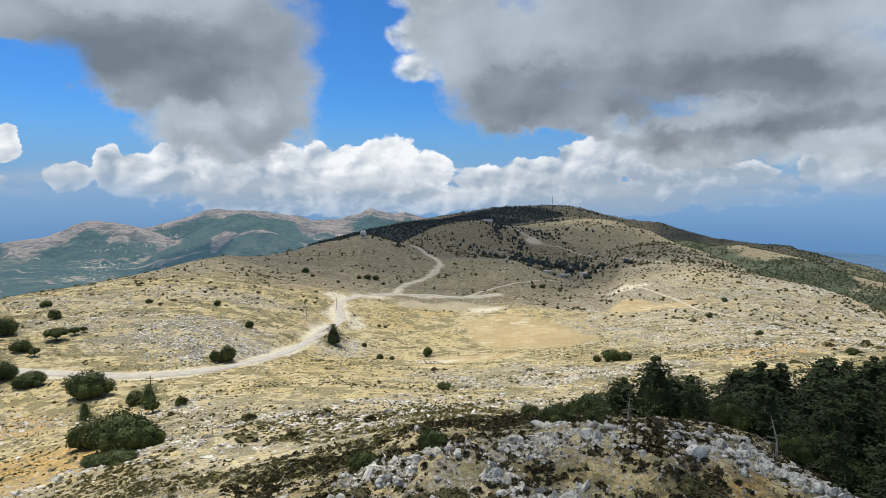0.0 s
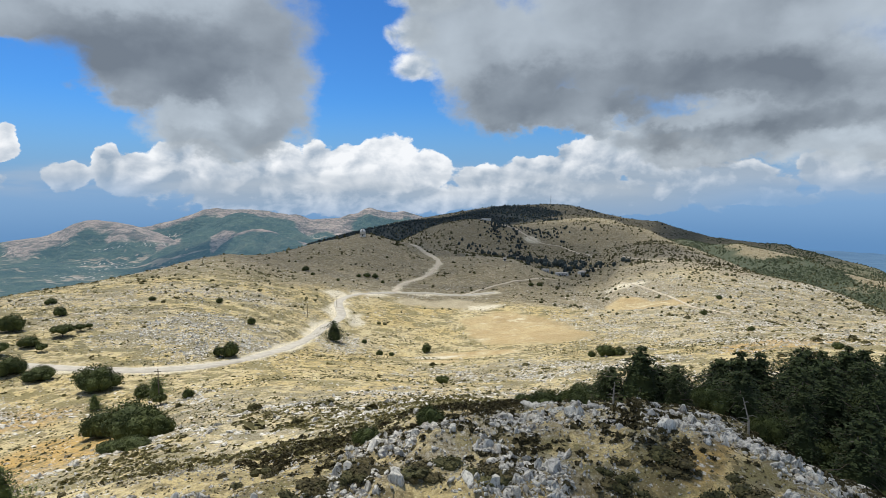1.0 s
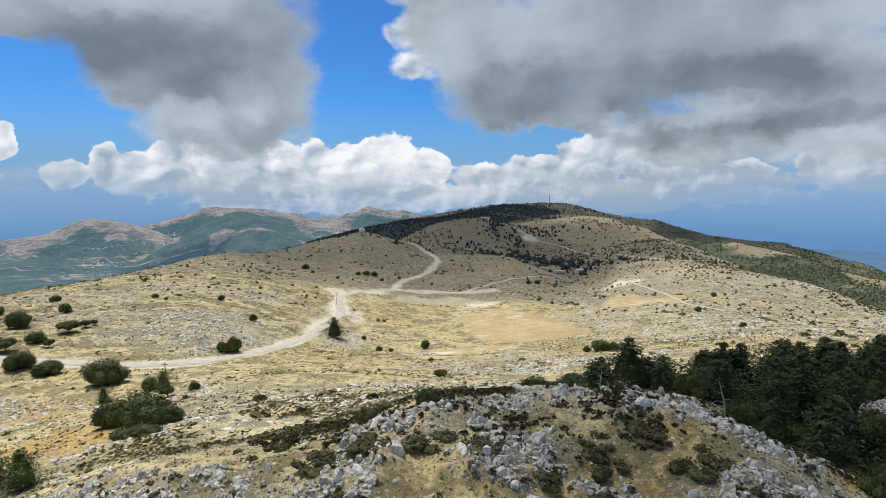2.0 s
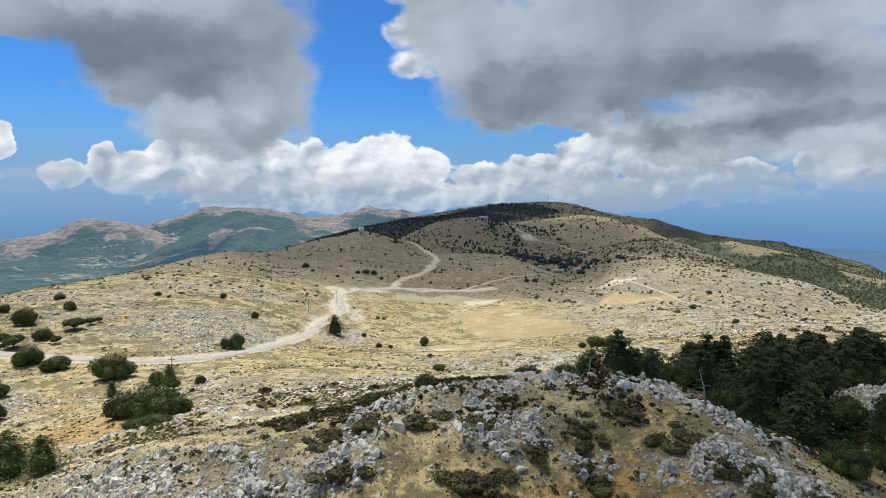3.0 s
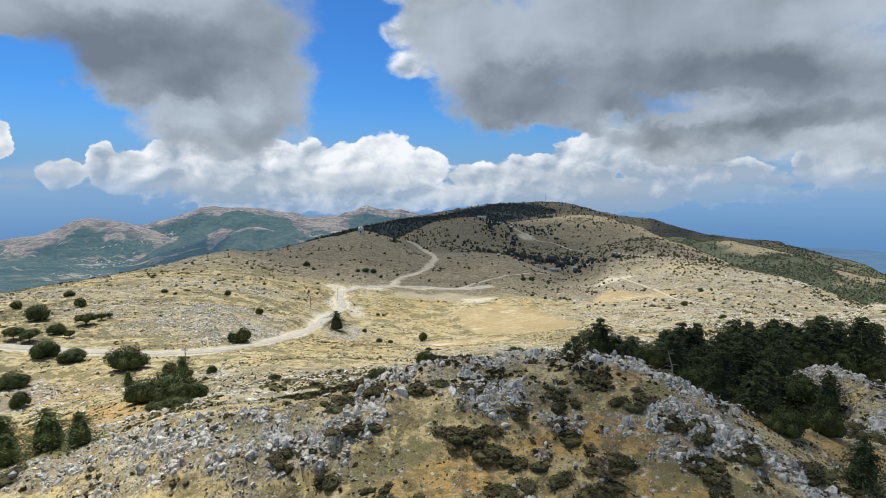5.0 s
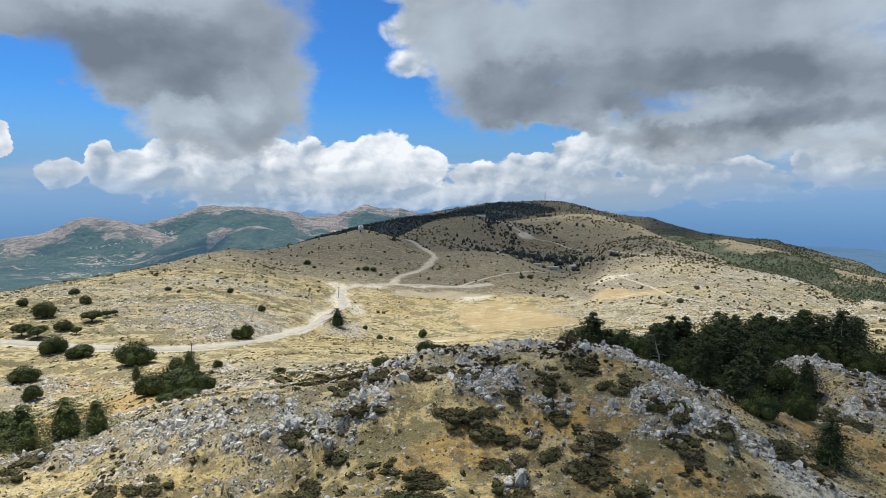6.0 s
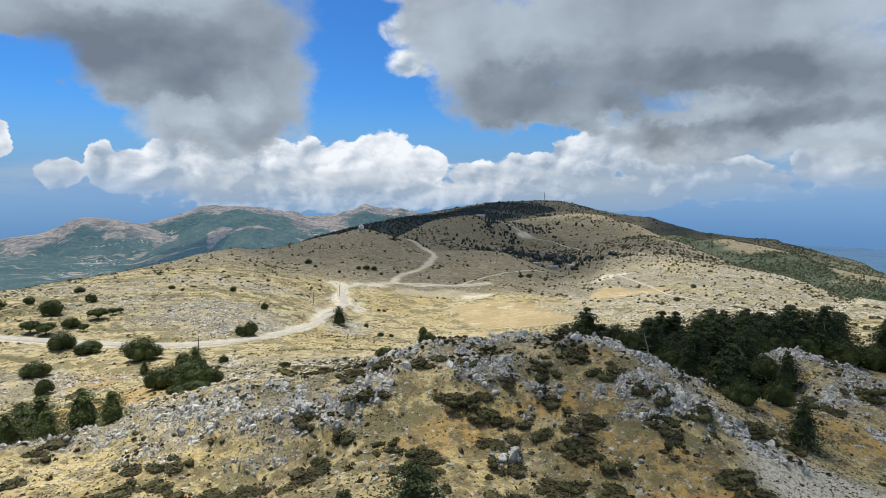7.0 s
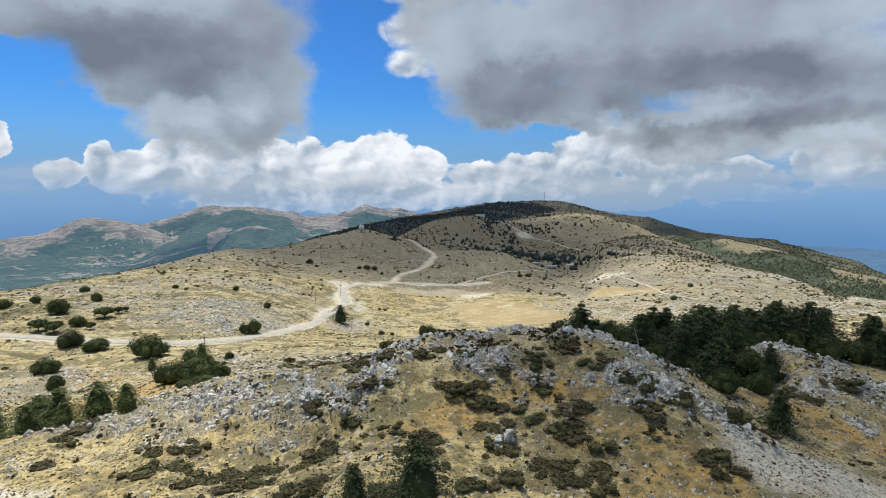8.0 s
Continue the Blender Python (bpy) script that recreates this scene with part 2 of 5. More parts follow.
FAR_RANGES = (
    (-263.7, 2586, -37.2, 3292.6, 280.9, -67.9), (-1529.8, 2271, 96.6, 740.5, 480.8, -26.1),
    (2302.2, 1650.1, -51.6, 1790.9, 922.1, -47.5), (-1344.3, 2531, 259.1, 765.8, 912.8, -27.9),
    (630.3, 3034.2, -397, 1186.8, 843.7, -33), (-1506.3, 3003.5, -2215.3, 1492.7, 1493.6, -15.9),
    (-2531.7, 2401.6, 524.7, 1144.2, 1185.4, -73), (-1234.2, 3311.6, 1014.8, 1065.7, 1138.6, -67.6),
    (-1925.2, 3019.8, 495.8, 1105.3, 1152.1, -6.6), (2338.8, 2783.8, -224.8, 1349.9, 1786.4, -6.1),
    (2429.7, 3696, 217.7, 1398.2, 2635.3, 35.9), (-355, 4478.6, 401.3, 1409.5, 1470.3, -19.7),
    (-2028.5, 4024.4, 666.2, 1416.7, 1358.5, -33.9), (1131.9, 4444.2, -241.6, 1906.8, 1369.3, 8.9),
)
# smaller knobs and hollows: centre x, y, height, half width
MAST_KNOBS = (
    (-80, 1000, -1, 110), (-54, 1060, 3.2, 110), (-26, 1120, 2.4, 110), (18, 1180, 5.3, 110),
    (65, 1220, 12.2, 110), (100, 1230, 6.5, 110), (130, 1180, 2, 110), (174, 1250, -14.7, 110),
    (217, 1300, -5, 110), (273, 1330, 1.5, 110), (328, 1350, 2.1, 110), (379, 1350, 6.7, 110),
    (399, 1250, 6.4, 110), (393, 1100, 16.6, 110), (369, 930, 11.1, 110), (331, 760, 5.4, 110),
    (291, 600, 9.1, 110), (267, 500, 0.9, 110),
)
MAST_HOLLOWS = (
    (-19, 1450, -26.1, 140), (94, 1500, 5.2, 140), (267, 1600, -28.6, 140), (416, 1650, 3.6, 140),
    (510, 1600, -36.3, 140), (116, 1050, -14.3, 140), (222, 1080, -8.5, 140), (301, 1000, -6.9, 140),
)
MAST_SKYLINE = (
    (-240, 1750, 2.7, 170), (-145, 1820, 2.2, 170), (-61, 1880, 1, 170), (30, 1950, 3.1, 170),
    (134, 2150, -8.5, 170), (205, 2250, -2.7, 170), (340, 2300, 6.2, 170), (470, 2300, 12, 170),
    (576, 2200, -5.2, 170), (673, 2050, 0.5, 170), (770, 1950, 2.3, 170), (932, 1900, -4, 170),
    (1086, 1850, -1.2, 170), (1196, 1800, 0.9, 170),
)
SUMMIT_TRIM = (
    (-358, 2052, -81.4, 130), (-278, 2035, -10.9, 130), (-197, 1993, -23.4, 130), (-121, 1993, -15.5, 130),
    (-46, 2035, -31.1, 130), (32, 2107, -8.9, 130), (106, 1997, -1.1, 130), (202, 2218, 5.8, 130),
    (292, 2264, -6.6, 130), (377, 2256, 0.7, 130), (448, 2184, 6.4, 130), (531, 2188, -0.8, 130),
    (651, 2320, 2.7, 130), (702, 2201, -14, 130), (787, 2205, -0.1, 130), (854, 2163, -1.4, 130),
    (914, 2112, -11, 130), (948, 2014, 0.9, 130), (1048, 2061, -13.7, 130), (1096, 2005, 11.2, 130),
    (1122, 1920, -6.2, 130), (1140, 1831, 0.2, 130), (1153, 1746, -7, 130), (1202, 1721, 10.4, 130),
    (1289, 1751, -4.8, 130),
)
KNOLL_TRIM_WEST = (
    (-56, 36, 1.3, 9), (-56, 46, 2.1, 9), (-46, 46, 0.7, 9), (-36, 36, -1, 9), (-36, 46, 2.2, 9),
    (-36, 56, 1.6, 9), (-26, 26, -1.3, 9), (-26, 36, 0.5, 9), (-26, 46, 1.2, 9), (-26, 56, 0.8, 9),
    (-16, 26, -2.9, 9), (-16, 56, -0.5, 9), (-6, 26, -1.1, 9), (-6, 36, 1.6, 9), (-6, 46, 0.6, 9),
    (-6, 56, -0.6, 9),
)
KNOLL_TRIM_EAST = (
    (14, 46, 0.8, 9), (14, 76, 0.6, 9), (24, 36, 0.9, 9), (24, 46, 0.7, 9), (34, 46, -2.5, 9),
    (34, 56, -1.6, 9), (34, 66, 0.7, 9), (44, 36, -1.4, 9), (44, 46, 1.1, 9), (44, 56, -3.6, 9),
    (44, 66, -2.1, 9), (54, 46, 1, 9), (54, 56, -3.3, 9), (54, 66, -2, 9), (54, 76, -0.8, 9),
    (64, 56, 2.3, 9), (64, 66, 2.3, 9), (74, 56, -0.7, 9), (74, 66, -1, 9),
)
LANDFORMS = KNOLL + KNOLL_FLANKS + HUMMOCK + NEAR_SLOPES + BASIN + DOME_HILL + MAST_HILL + FAR_RANGES + tuple((x, y, h, r, r, 0) for x, y, h, r in MAST_KNOBS + MAST_HOLLOWS + MAST_SKYLINE + SUMMIT_TRIM + KNOLL_TRIM_WEST + KNOLL_TRIM_EAST)


def lattice(ix, iy, seed):
    h = (ix * 374761393 + iy * 668265263 + seed * 1274126177) & 0xFFFFFFFF
    h = ((h ^ (h >> 13)) * 1274126177) & 0xFFFFFFFF
    return ((h ^ (h >> 16)) & 0xFFFF) / 65535.0


def value_noise(x, y, seed=0):
    ix, iy = np.floor(x).astype(np.int64), np.floor(y).astype(np.int64)
    fx, fy = x - ix, y - iy
    fx, fy = fx * fx * (3 - 2 * fx), fy * fy * (3 - 2 * fy)
    a, b = lattice(ix, iy, seed), lattice(ix + 1, iy, seed)
    c, d = lattice(ix, iy + 1, seed), lattice(ix + 1, iy + 1, seed)
    return (a + (b - a) * fx) * (1 - fy) + (c + (d - c) * fx) * fy - 0.5


def fbm(x, y, size, octaves=4, seed=0):
    total, amp, k = 0.0, 1.0, 1.0 / size
    for n in range(octaves):
        total = total + amp * value_noise(x * k + 17.3 * n, y * k - 9.1 * n, seed + n)
        amp, k = amp * 0.5, k * 2.03
    return total


def smooth(v, low, high):
    v = np.clip((v - low) / (high - low), 0, 1)
    return v * v * (3 - 2 * v)


# ---- crests, as points x, y, z along their tops ----
HOME_EDGE = (  # brow of the near hills, from the west slope over the dome's hill
    (-298, 330, 19), (-265, 340, 22), (-253, 360, 23), (-238, 380, 24), (-220, 400, 26), (-226, 480, 23), (-212, 505, 26), (-194, 525, 29),
    (-173, 540, 26), (-155, 570, 24), (-148, 600, 25), (-138, 625, 28), (-112, 650, 32), (-86, 645, 37), (-51, 680, 26), (-18, 690, 17),
    (16, 680, 13), (48, 670, 12), (78, 640, 11), (91, 620, 7), (103, 600, 3), (122, 580, -2), (146, 560, -2), (163, 540, -2),
)
EAST_SPUR = (  # stony spur that runs down from the bald hill
    (352, 1340, 26), (374, 1200, 17), (390, 1080, 4), (379, 920, -2), (379, 820, -6), (370, 720, -10), (352, 620, -10), (347, 560, -6),
    (336, 500, -3), (313, 430, 1), (282, 350, 5), (271, 290, 3),
)
TAN_RIDGE = (  # dry ridge beyond the spur
    (480, 1900, -52), (594, 1800, -53), (673, 1650, -44), (708, 1550, -49), (714, 1500, -44), (733, 1450, -38), (749, 1400, -43), (765, 1330, -46),
    (781, 1250, -52), (787, 1220, -58), (792, 1190, -65), (798, 1130, -72), (803, 1090, -76), (806, 1040, -75), (864, 950, -97),
)
DARK_RIDGE = (  # summit ridge falling away to the sea
    (565, 2250, 14), (636, 2230, 2), (680, 2200, -10), (734, 2170, -15), (782, 2130, -17), (824, 2080, -35), (901, 1980, -59), (957, 1900, -65),
    (999, 1840, -71), (1036, 1780, -69), (1053, 1750, -80), (1082, 1700, -89), (1107, 1650, -97), (1137, 1600, -104), (1149, 1550, -113), (1155, 1500, -130),
    (1264, 1400, -167),
)
BROWN_HILL = (  # brown hill over the west valley
    (-3261, 3500, -281), (-2832, 3550, -242), (-2665, 3600, -209), (-2505, 3620, -180), (-2414, 3640, -161), (-2333, 3650, -133), (-2268, 3660, -99), (-2209, 3680, -79),
    (-2151, 3700, -77), (-2046, 3700, -87), (-1932, 3680, -104), (-1831, 3650, -127), (-1705, 3600, -158), (-1560, 3500, -198), (-1422, 3400, -255),
)
MAIN_RANGE = (  # bare main range
    (-2941, 4300, -344), (-2566, 4300, -213), (-2303, 4350, -155), (-2163, 4400, -149), (-2037, 4400, -128), (-1931, 4400, -95), (-1846, 4400, -70), (-1762, 4400, -37),
    (-1708, 4400, -32), (-1657, 4400, -24), (-1608, 4400, -32), (-1533, 4400, -41), (-1424, 4450, -38), (-1298, 4450, -46), (-1172, 4450, -68), (-1088, 4450, -93),
    (-983, 4450, -127), (-920, 4450, -144), (-752, 4450, -182), (-325, 4400, -314),
)
GREEN_MOUNTAIN = (  # green mountain before the range
    (-1608, 2900, -345), (-1455, 3000, -215), (-1343, 3150, -125), (-1307, 3250, -94), (-1263, 3300, -69), (-1199, 3300, -38), (-1145, 3300, -22), (-1105, 3300, -19),
    (-1042, 3300, -28), (-981, 3250, -48), (-891, 3200, -70), (-802, 3150, -92), (-720, 3050, -116), (-641, 2950, -149), (-423, 2800, -277),
)
VALLEY_SPUR = (  # stony spur of the green mountain
    (-1217, 2900, -290), (-1087, 2900, -164), (-999, 2850, -113), (-901, 2800, -88), (-841, 2780, -85), (-753, 2700, -93), (-664, 2600, -109), (-580, 2500, -123),
    (-500, 2400, -138), (-305, 2300, -280),
)
PALE_PEAK = (  # pale bare peak at the end of the range
    (-1449, 4500, -322), (-1060, 4500, -193), (-963, 4550, -157), (-863, 4600, -130), (-775, 4600, -112), (-710, 4600, -86), (-644, 4600, -73), (-600, 4600, -42),
    (-556, 4600, -29), (-512, 4600, -47), (-447, 4600, -64), (-360, 4600, -77), (-294, 4600, -64), (-242, 4600, -77), (-141, 4600, -108), (56, 4600, -156),
    (363, 4600, -200),
)
SEA_HEADLAND = (  # low blue headlands behind
    (-2959, 4800, -326), (-2680, 4850, -141), (-2540, 4850, -108), (-2426, 4850, -118), (-2243, 4850, -127), (-2085, 4800, -157), (-1415, 4850, -86), (-1322, 4850, -58),
    (-1184, 4850, -67), (-1001, 4850, -100), (-817, 4850, -109), (-633, 4850, -132), (-358, 4850, -308),
)
SEA_RIDGE = (  # blue ridge across the sea
    (2720, 4700, -370), (2943, 4700, -316), (3122, 4700, -284), (3257, 4700, -262), (3436, 4700, -244), (3562, 4700, -230), (3886, 4700, -208), (4250, 4700, -226),
)
HAZY_SPUR = (  # hazy spur at the shore
    (2099, 3000, -364), (2211, 3000, -293), (2254, 3000, -285), (2291, 3000, -279), (2498, 3000, -253), (2818, 3000, -247),
)


def crest_at(u, line):
    """Depth and height of a crest at the bearings u."""
    p = np.array(line, float)
    b = p[:, 0] / (p[:, 1] + 18)
    return np.interp(u, b, p[:, 1]), np.interp(u, b, p[:, 2])


def ridge(x, y, line, near, far, blunt, spur, size, seed):
    """The height of a ridge with that crest: its two slopes, how blunt its top is, and the reach and width of its spurs."""
    u = x / np.maximum(y + 18, 60)
    d, z = crest_at(u, line)
    away = y - d
    w = u * d
    folds = 0.5 - np.abs(fbm(w, away * 0.45, size, 4, seed)) * 2.2 + 0.5 * fbm(w, away, size * 0.4, 3, seed + 5)
    away = away + spur * folds * smooth(np.abs(away), 0, 4 * blunt + 0.6 * spur) * np.sign(away)
    slope = np.where(away < 0, near, far)
    return z - slope * (np.sqrt(away * away + blunt * blunt) - blunt)


def either(a, b, soft):
    """The higher of two grounds, with a soft join."""
    return 0.5 * (a + b + np.sqrt((a - b) ** 2 + soft * soft)) - 0.25 * soft


def soft_forms(x, y):
    """The rounded forms of the near hills."""
    z = np.full(np.shape(x), -300.0)
    for cx, cy, h, a, b, turn in LANDFORMS:
        c, s = math.cos(radians(turn)), math.sin(radians(turn))
        u, v = ((x - cx) * c + (y - cy) * s) / a, ((y - cy) * c - (x - cx) * s) / b
        z += h * np.exp(-u * u - v * v)
    return z


def raised_to(line):
    """By how much the soft forms miss a crest, point by point."""
    p = np.array(line, float)
    return p[:, 0] / (p[:, 1] + 18), p[:, 2] - soft_forms(p[:, 0], p[:, 1])


HOME_LIFT, SPUR_LIFT = raised_to(HOME_EDGE), raised_to(EAST_SPUR)


def east_forms(x, y):
    """The ridges behind the stony spur."""
    z = either(ridge(x, y, TAN_RIDGE, 0.26, 0.20, 40, 90, 170, 151), ridge(x, y, DARK_RIDGE, 0.22, 0.5, 50, 90, 200, 161), 6)
    z = either(z, ridge(x, y, HAZY_SPUR, 0.3, 0.3, 40, 120, 300, 241), 10)
    return np.maximum(either(z, ridge(x, y, SEA_RIDGE, 0.3, 0.3, 60, 150, 500, 251), 10), -330)


def west_forms(x, y):
    """The valley and the ranges beyond it."""
    z = -282 + 16 * fbm(x, y, 700, 4, 171)
    for line, near, far, blunt, spur, size, seed in (
            (BROWN_HILL, 0.30, 0.30, 60, 210, 420, 181), (MAIN_RANGE, 0.28, 0.4, 40, 240, 380, 191), (GREEN_MOUNTAIN, 0.36, 0.34, 60, 170, 420, 201),
            (VALLEY_SPUR, 0.30, 0.25, 40, 120, 260, 211), (PALE_PEAK, 0.34, 0.4, 30, 200, 300, 221), (SEA_HEADLAND, 0.4, 0.4, 40, 60, 300, 231)):
        z = either(z, ridge(x, y, line, near, far, blunt, spur, size, seed), 14)
    return z


def base_height(x, y):
    x, y = np.asarray(x, float), np.asarray(y, float)
    ahead = y + 18
    u = x / np.maximum(ahead, 60)
    z = soft_forms(x, y)
    # the brow of the near hills, and the dip behind it
    d, _ = crest_at(u, HOME_EDGE)
    edge = smooth(u, 0.30, 0.26) * smooth(u, -1.1, -0.9)
    q = y / d
    z = z + np.interp(u, *HOME_LIFT) * edge * smooth(q, 0.55, 1.0) * smooth(q, 1.9, 1.15)
    z = z - 9 * edge * smooth(u, -0.12, -0.05) * smooth(q, 1.02, 1.2) * smooth(q, 1.75, 1.4)
    # the spur, and the ridges behind it
    d, top = crest_at(u, EAST_SPUR)
    q = y / d
    east = smooth(u, 0.25, 0.31)
    z = z + np.interp(u, *SPUR_LIFT) * east * smooth(q, 0.5, 1.0)
    behind = either(top - 0.24 * (np.sqrt((y - d) ** 2 + 900) - 30), east_forms(x, y), 6)
    z = z + (behind - z) * east * smooth(y - d, 0, 25)
    # the valley and the ranges
    r = np.hypot(x, y)
    west = smooth(r, 2300, 2600) * smooth(u, 0.16, 0.10) + smooth(r, 1250, 1700) * smooth(u, -0.22, -0.28)
    west = np.clip(west, 0, 1)
    if (west > 0).any():
        z = z + (west_forms(x, y) - z) * west
    return z


def spline(points, step):
    """Points of a smooth line through the given ones, about step metres apart."""
    p = np.array(points, float)
    p = np.concatenate([[2 * p[0] - p[1]], p, [2 * p[-1] - p[-2]]])
    out = []
    for a, b, c, d in zip(p, p[1:], p[2:], p[3:]):
        n = max(2, int(np.linalg.norm(c - b) / step))
        t = np.linspace(0, 1, n, endpoint=False)[:, None]
        out.append(0.5 * (2 * b + (c - a) * t + (2 * a - 5 * b + 4 * c - d) * t * t + (3 * b - a - 3 * c + d) * t ** 3))
    return np.concatenate(out + [p[-2:-1]])


ROAD_LINE = spline(((-290, 205), (-200, 196), (-150, 191), (-117, 188), (-100, 187), (-84, 192), (-73, 205), (-67, 224), (-63.5, 248), (-61.5, 282), (-62, 303),
                    (-59, 322), (-59, 340), (-64, 360), (-66, 374), (-62, 392), (-52, 408), (-34, 424), (-10, 434), (14, 430), (40, 440)), 3.0)
TRACK_LINE = spline(((-35, 424), (-34, 440), (-33, 456), (-26, 480), (-17, 500), (-8, 535), (-3.5, 575), (-4, 605), (-10, 632), (-18, 655), (-28, 690), (-42, 730)), 4.0)


def smoothed(v, n):
    k = np.ones(2 * n + 1) / (2 * n + 1)
    return np.convolve(np.pad(v, n, mode="edge"), k, "valid")


ROAD_Z = smoothed(base_height(ROAD_LINE[:, 0], ROAD_LINE[:, 1]), 6)
TRACK_Z = smoothed(base_height(TRACK_LINE[:, 0], TRACK_LINE[:, 1]), 4)


def level_along(x, y, z, line, line_z, flat_half, slope_half):
    """Cuts a level bed for a road into the heights z."""
    near = (x > line[:, 0].min() - 30) & (x < line[:, 0].max() + 30) & (y > line[:, 1].min() - 30) & (y < line[:, 1].max() + 30)
    if not near.any():
        return z
    xs, ys, zs = x[near], y[near], z[near]
    best, bed = np.full(len(xs), 1e9), np.zeros(len(xs))
    for (px, py), pz in zip(line, line_z):
        d = np.hypot(xs - px, ys - py)
        closer = d < best
        best[closer], bed[closer] = d[closer], pz
    w = smooth(best, slope_half, flat_half)
    z = z.copy()
    z[near] = zs * (1 - w) + (bed - 0.25) * w
    return z


def blot(x, y, spots, wobble=6.0, size=18.0, soft=0.35, seed=40):
    """1 inside any of the oval spots (x, y, half widths, turn), 0 outside, with an uneven rim."""
    wx, wy = x + wobble * fbm(x, y, size, 3, seed), y + wobble * fbm(x, y, size, 3, seed + 7)
    best = np.zeros(np.shape(x))
    for cx, cy, a, b, turn in spots:
        c, s = math.cos(radians(turn)), math.sin(radians(turn))
        d = np.hypot(((wx - cx) * c + (wy - cy) * s) / a, ((wy - cy) * c - (wx - cx) * s) / b)
        best = np.maximum(best, smooth(d, 1.0 + soft / 2, 1.0 - soft / 2))
    return best


# outcrops of the knoll: x, y, half widths, turn
CREST_ROCKS = ((-46, 42, 11, 3.6, 4), (-35, 41, 6, 5, -20), (-26, 39, 6, 4, -25), (-20, 36, 8, 6, -25), (-13, 33.5, 7, 4.4, -5), (-30, 35.5, 8, 3.6, -10), (-8, 38.5, 6, 3.4, 15), (0, 42, 7, 3.4, 12),
               (7, 39.2, 6, 3, 0), (20, 45, 5.5, 3, 5), (8, 49, 9, 3.4, 0), (-4, 46.5, 6, 2.6, 0), (26, 46, 5, 3.6, 0), (29.5, 42, 4, 5, 0), (30.5, 36, 3.6, 5, 20), (33, 31, 3.2, 5, 25), (26.5, 31, 4.4, 3, -30),
               (24, 35, 3.4, 2.4, 0), (13.6, 34.6, 3.2, 1.6, 0), (19, 33, 2, 1.2, 0), (24, 28.6, 3, 1.8, 0), (16, 27.6, 1.7, 2.4, 0), (7.4, 23.6, 2.2, 1.8, 0), (10.8, 29.4, 1.8, 1.3, 0), (36, 27, 2.5, 3.4, 30),
               (24, 53, 6, 3, -10), (31, 54, 5, 3.4, -30), (14, 55, 4, 2, 0), (36, 47, 3, 4, 20), (63, 66, 15, 7, -25), (62, 52, 9, 5, -20), (76, 58, 14, 7, -35), (74, 44, 6, 5, 0), (60.5, 40.5, 3, 2, 0), (-20, 27.5, 3, 1.6, 0), (-33, 30, 3, 2, 0))


def outcrop(x, y):
    return blot(x, y, CREST_ROCKS, 3.5, 5, 0.5, 41)


def ground_height(x, y):
    """The height of the ground, for arrays or single numbers."""
    x, y = np.asarray(x, float), np.asarray(y, float)
    r = np.hypot(x, y + 110)
    z = np.clip(base_height(x, y), -330, 150)
    z = z + fbm(x, y, 14, 4, 3) * 1.1 * smooth(r, 1500, 100)
    z = z + fbm(x, y, 160, 5, 9) * 8 * smooth(r, 600, 1300) * smooth(r, 3200, 1800)
    z = z + fbm(x, y, 190, 5, 21) * 13 * smooth(r, 1800, 3000)
    near = (np.abs(x - 16) < 85) & (np.abs(y - 45) < 55)
    if near.any():
        z = z + np.where(near, outcrop(x, y) * (0.25 + 1.5 * np.clip(fbm(x, y, 4.2, 3, 141) + 0.1, -0.15, 0.5)), 0)
    shape = z.shape
    z = level_along(x.ravel(), y.ravel(), z.ravel(), ROAD_LINE, ROAD_Z, 4.0, 11.0)
    z = level_along(x.ravel(), y.ravel(), z, TRACK_LINE, TRACK_Z, 3.0, 8.0)
    return z.reshape(shape)


# ---- ground materials ----
def material(name):
    m = bpy.data.materials.new(name)
    m.use_nodes = True
    return m, Net(m.node_tree)


def finish(net, colour, rough=0.9, bump=None, strength=0.4, distance=0.1, extra=None):
    inputs = {"Base Color": colour if isinstance(colour, bpy.types.NodeSocket) else (*colour, 1), "Roughness": rough, "Specular IOR Level": 0.25}
    if bump is not None:
        inputs["Normal"] = net.node("ShaderNodeBump", {"Height": bump, "Strength": strength, "Distance": distance}).outputs[0]
    shader = net.node("ShaderNodeBsdfPrincipled", {**inputs, **(extra or {})})
    net.node("ShaderNodeOutputMaterial", {0: shader.outputs[0]})


GROUND, net = material("dry_mountain_ground")
place = net.node("ShaderNodeNewGeometry").outputs["Position"]


def mask(name):
    return net.node("ShaderNodeAttribute", attribute_name=name).outputs["Fac"]


patches = net.noise(place, 0.022, 7, 0.62)
drift = net.noise(place, 0.11, 6, 0.65, 0.4)
tufts = net.noise(place, 0.42, 8, 0.74)
grain = net.noise(place, 2.6, 6, 0.7)


def spots(scale, low, high, seed):
    """Round spots of uneven size, one to a cell or none."""
    cells = net.node("ShaderNodeTexVoronoi", {"Vector": shift(place, seed), "Scale": scale, "Randomness": 1.0}, feature="F1")
    grow = net.node("ShaderNodeSeparateColor", {0: cells.outputs["Color"]}).outputs[0]
    return net.step(net.math("SUBTRACT", cells.outputs["Distance"], net.math("MULTIPLY", grow, high)), low, -low)


def shift(vector, by):
    bent = net.node("ShaderNodeVectorMath", {0: net.noise(vector, 0.9, 3, 0.6, color=True), "Scale": 0.9}, operation="SCALE").outputs[0]
    bent = net.node("ShaderNodeVectorMath", {0: vector, 1: bent}, operation="ADD").outputs[0]
    return net.node("ShaderNodeVectorMath", {0: bent, 1: (by, by * 1.7, 0)}, operation="ADD").outputs[0]


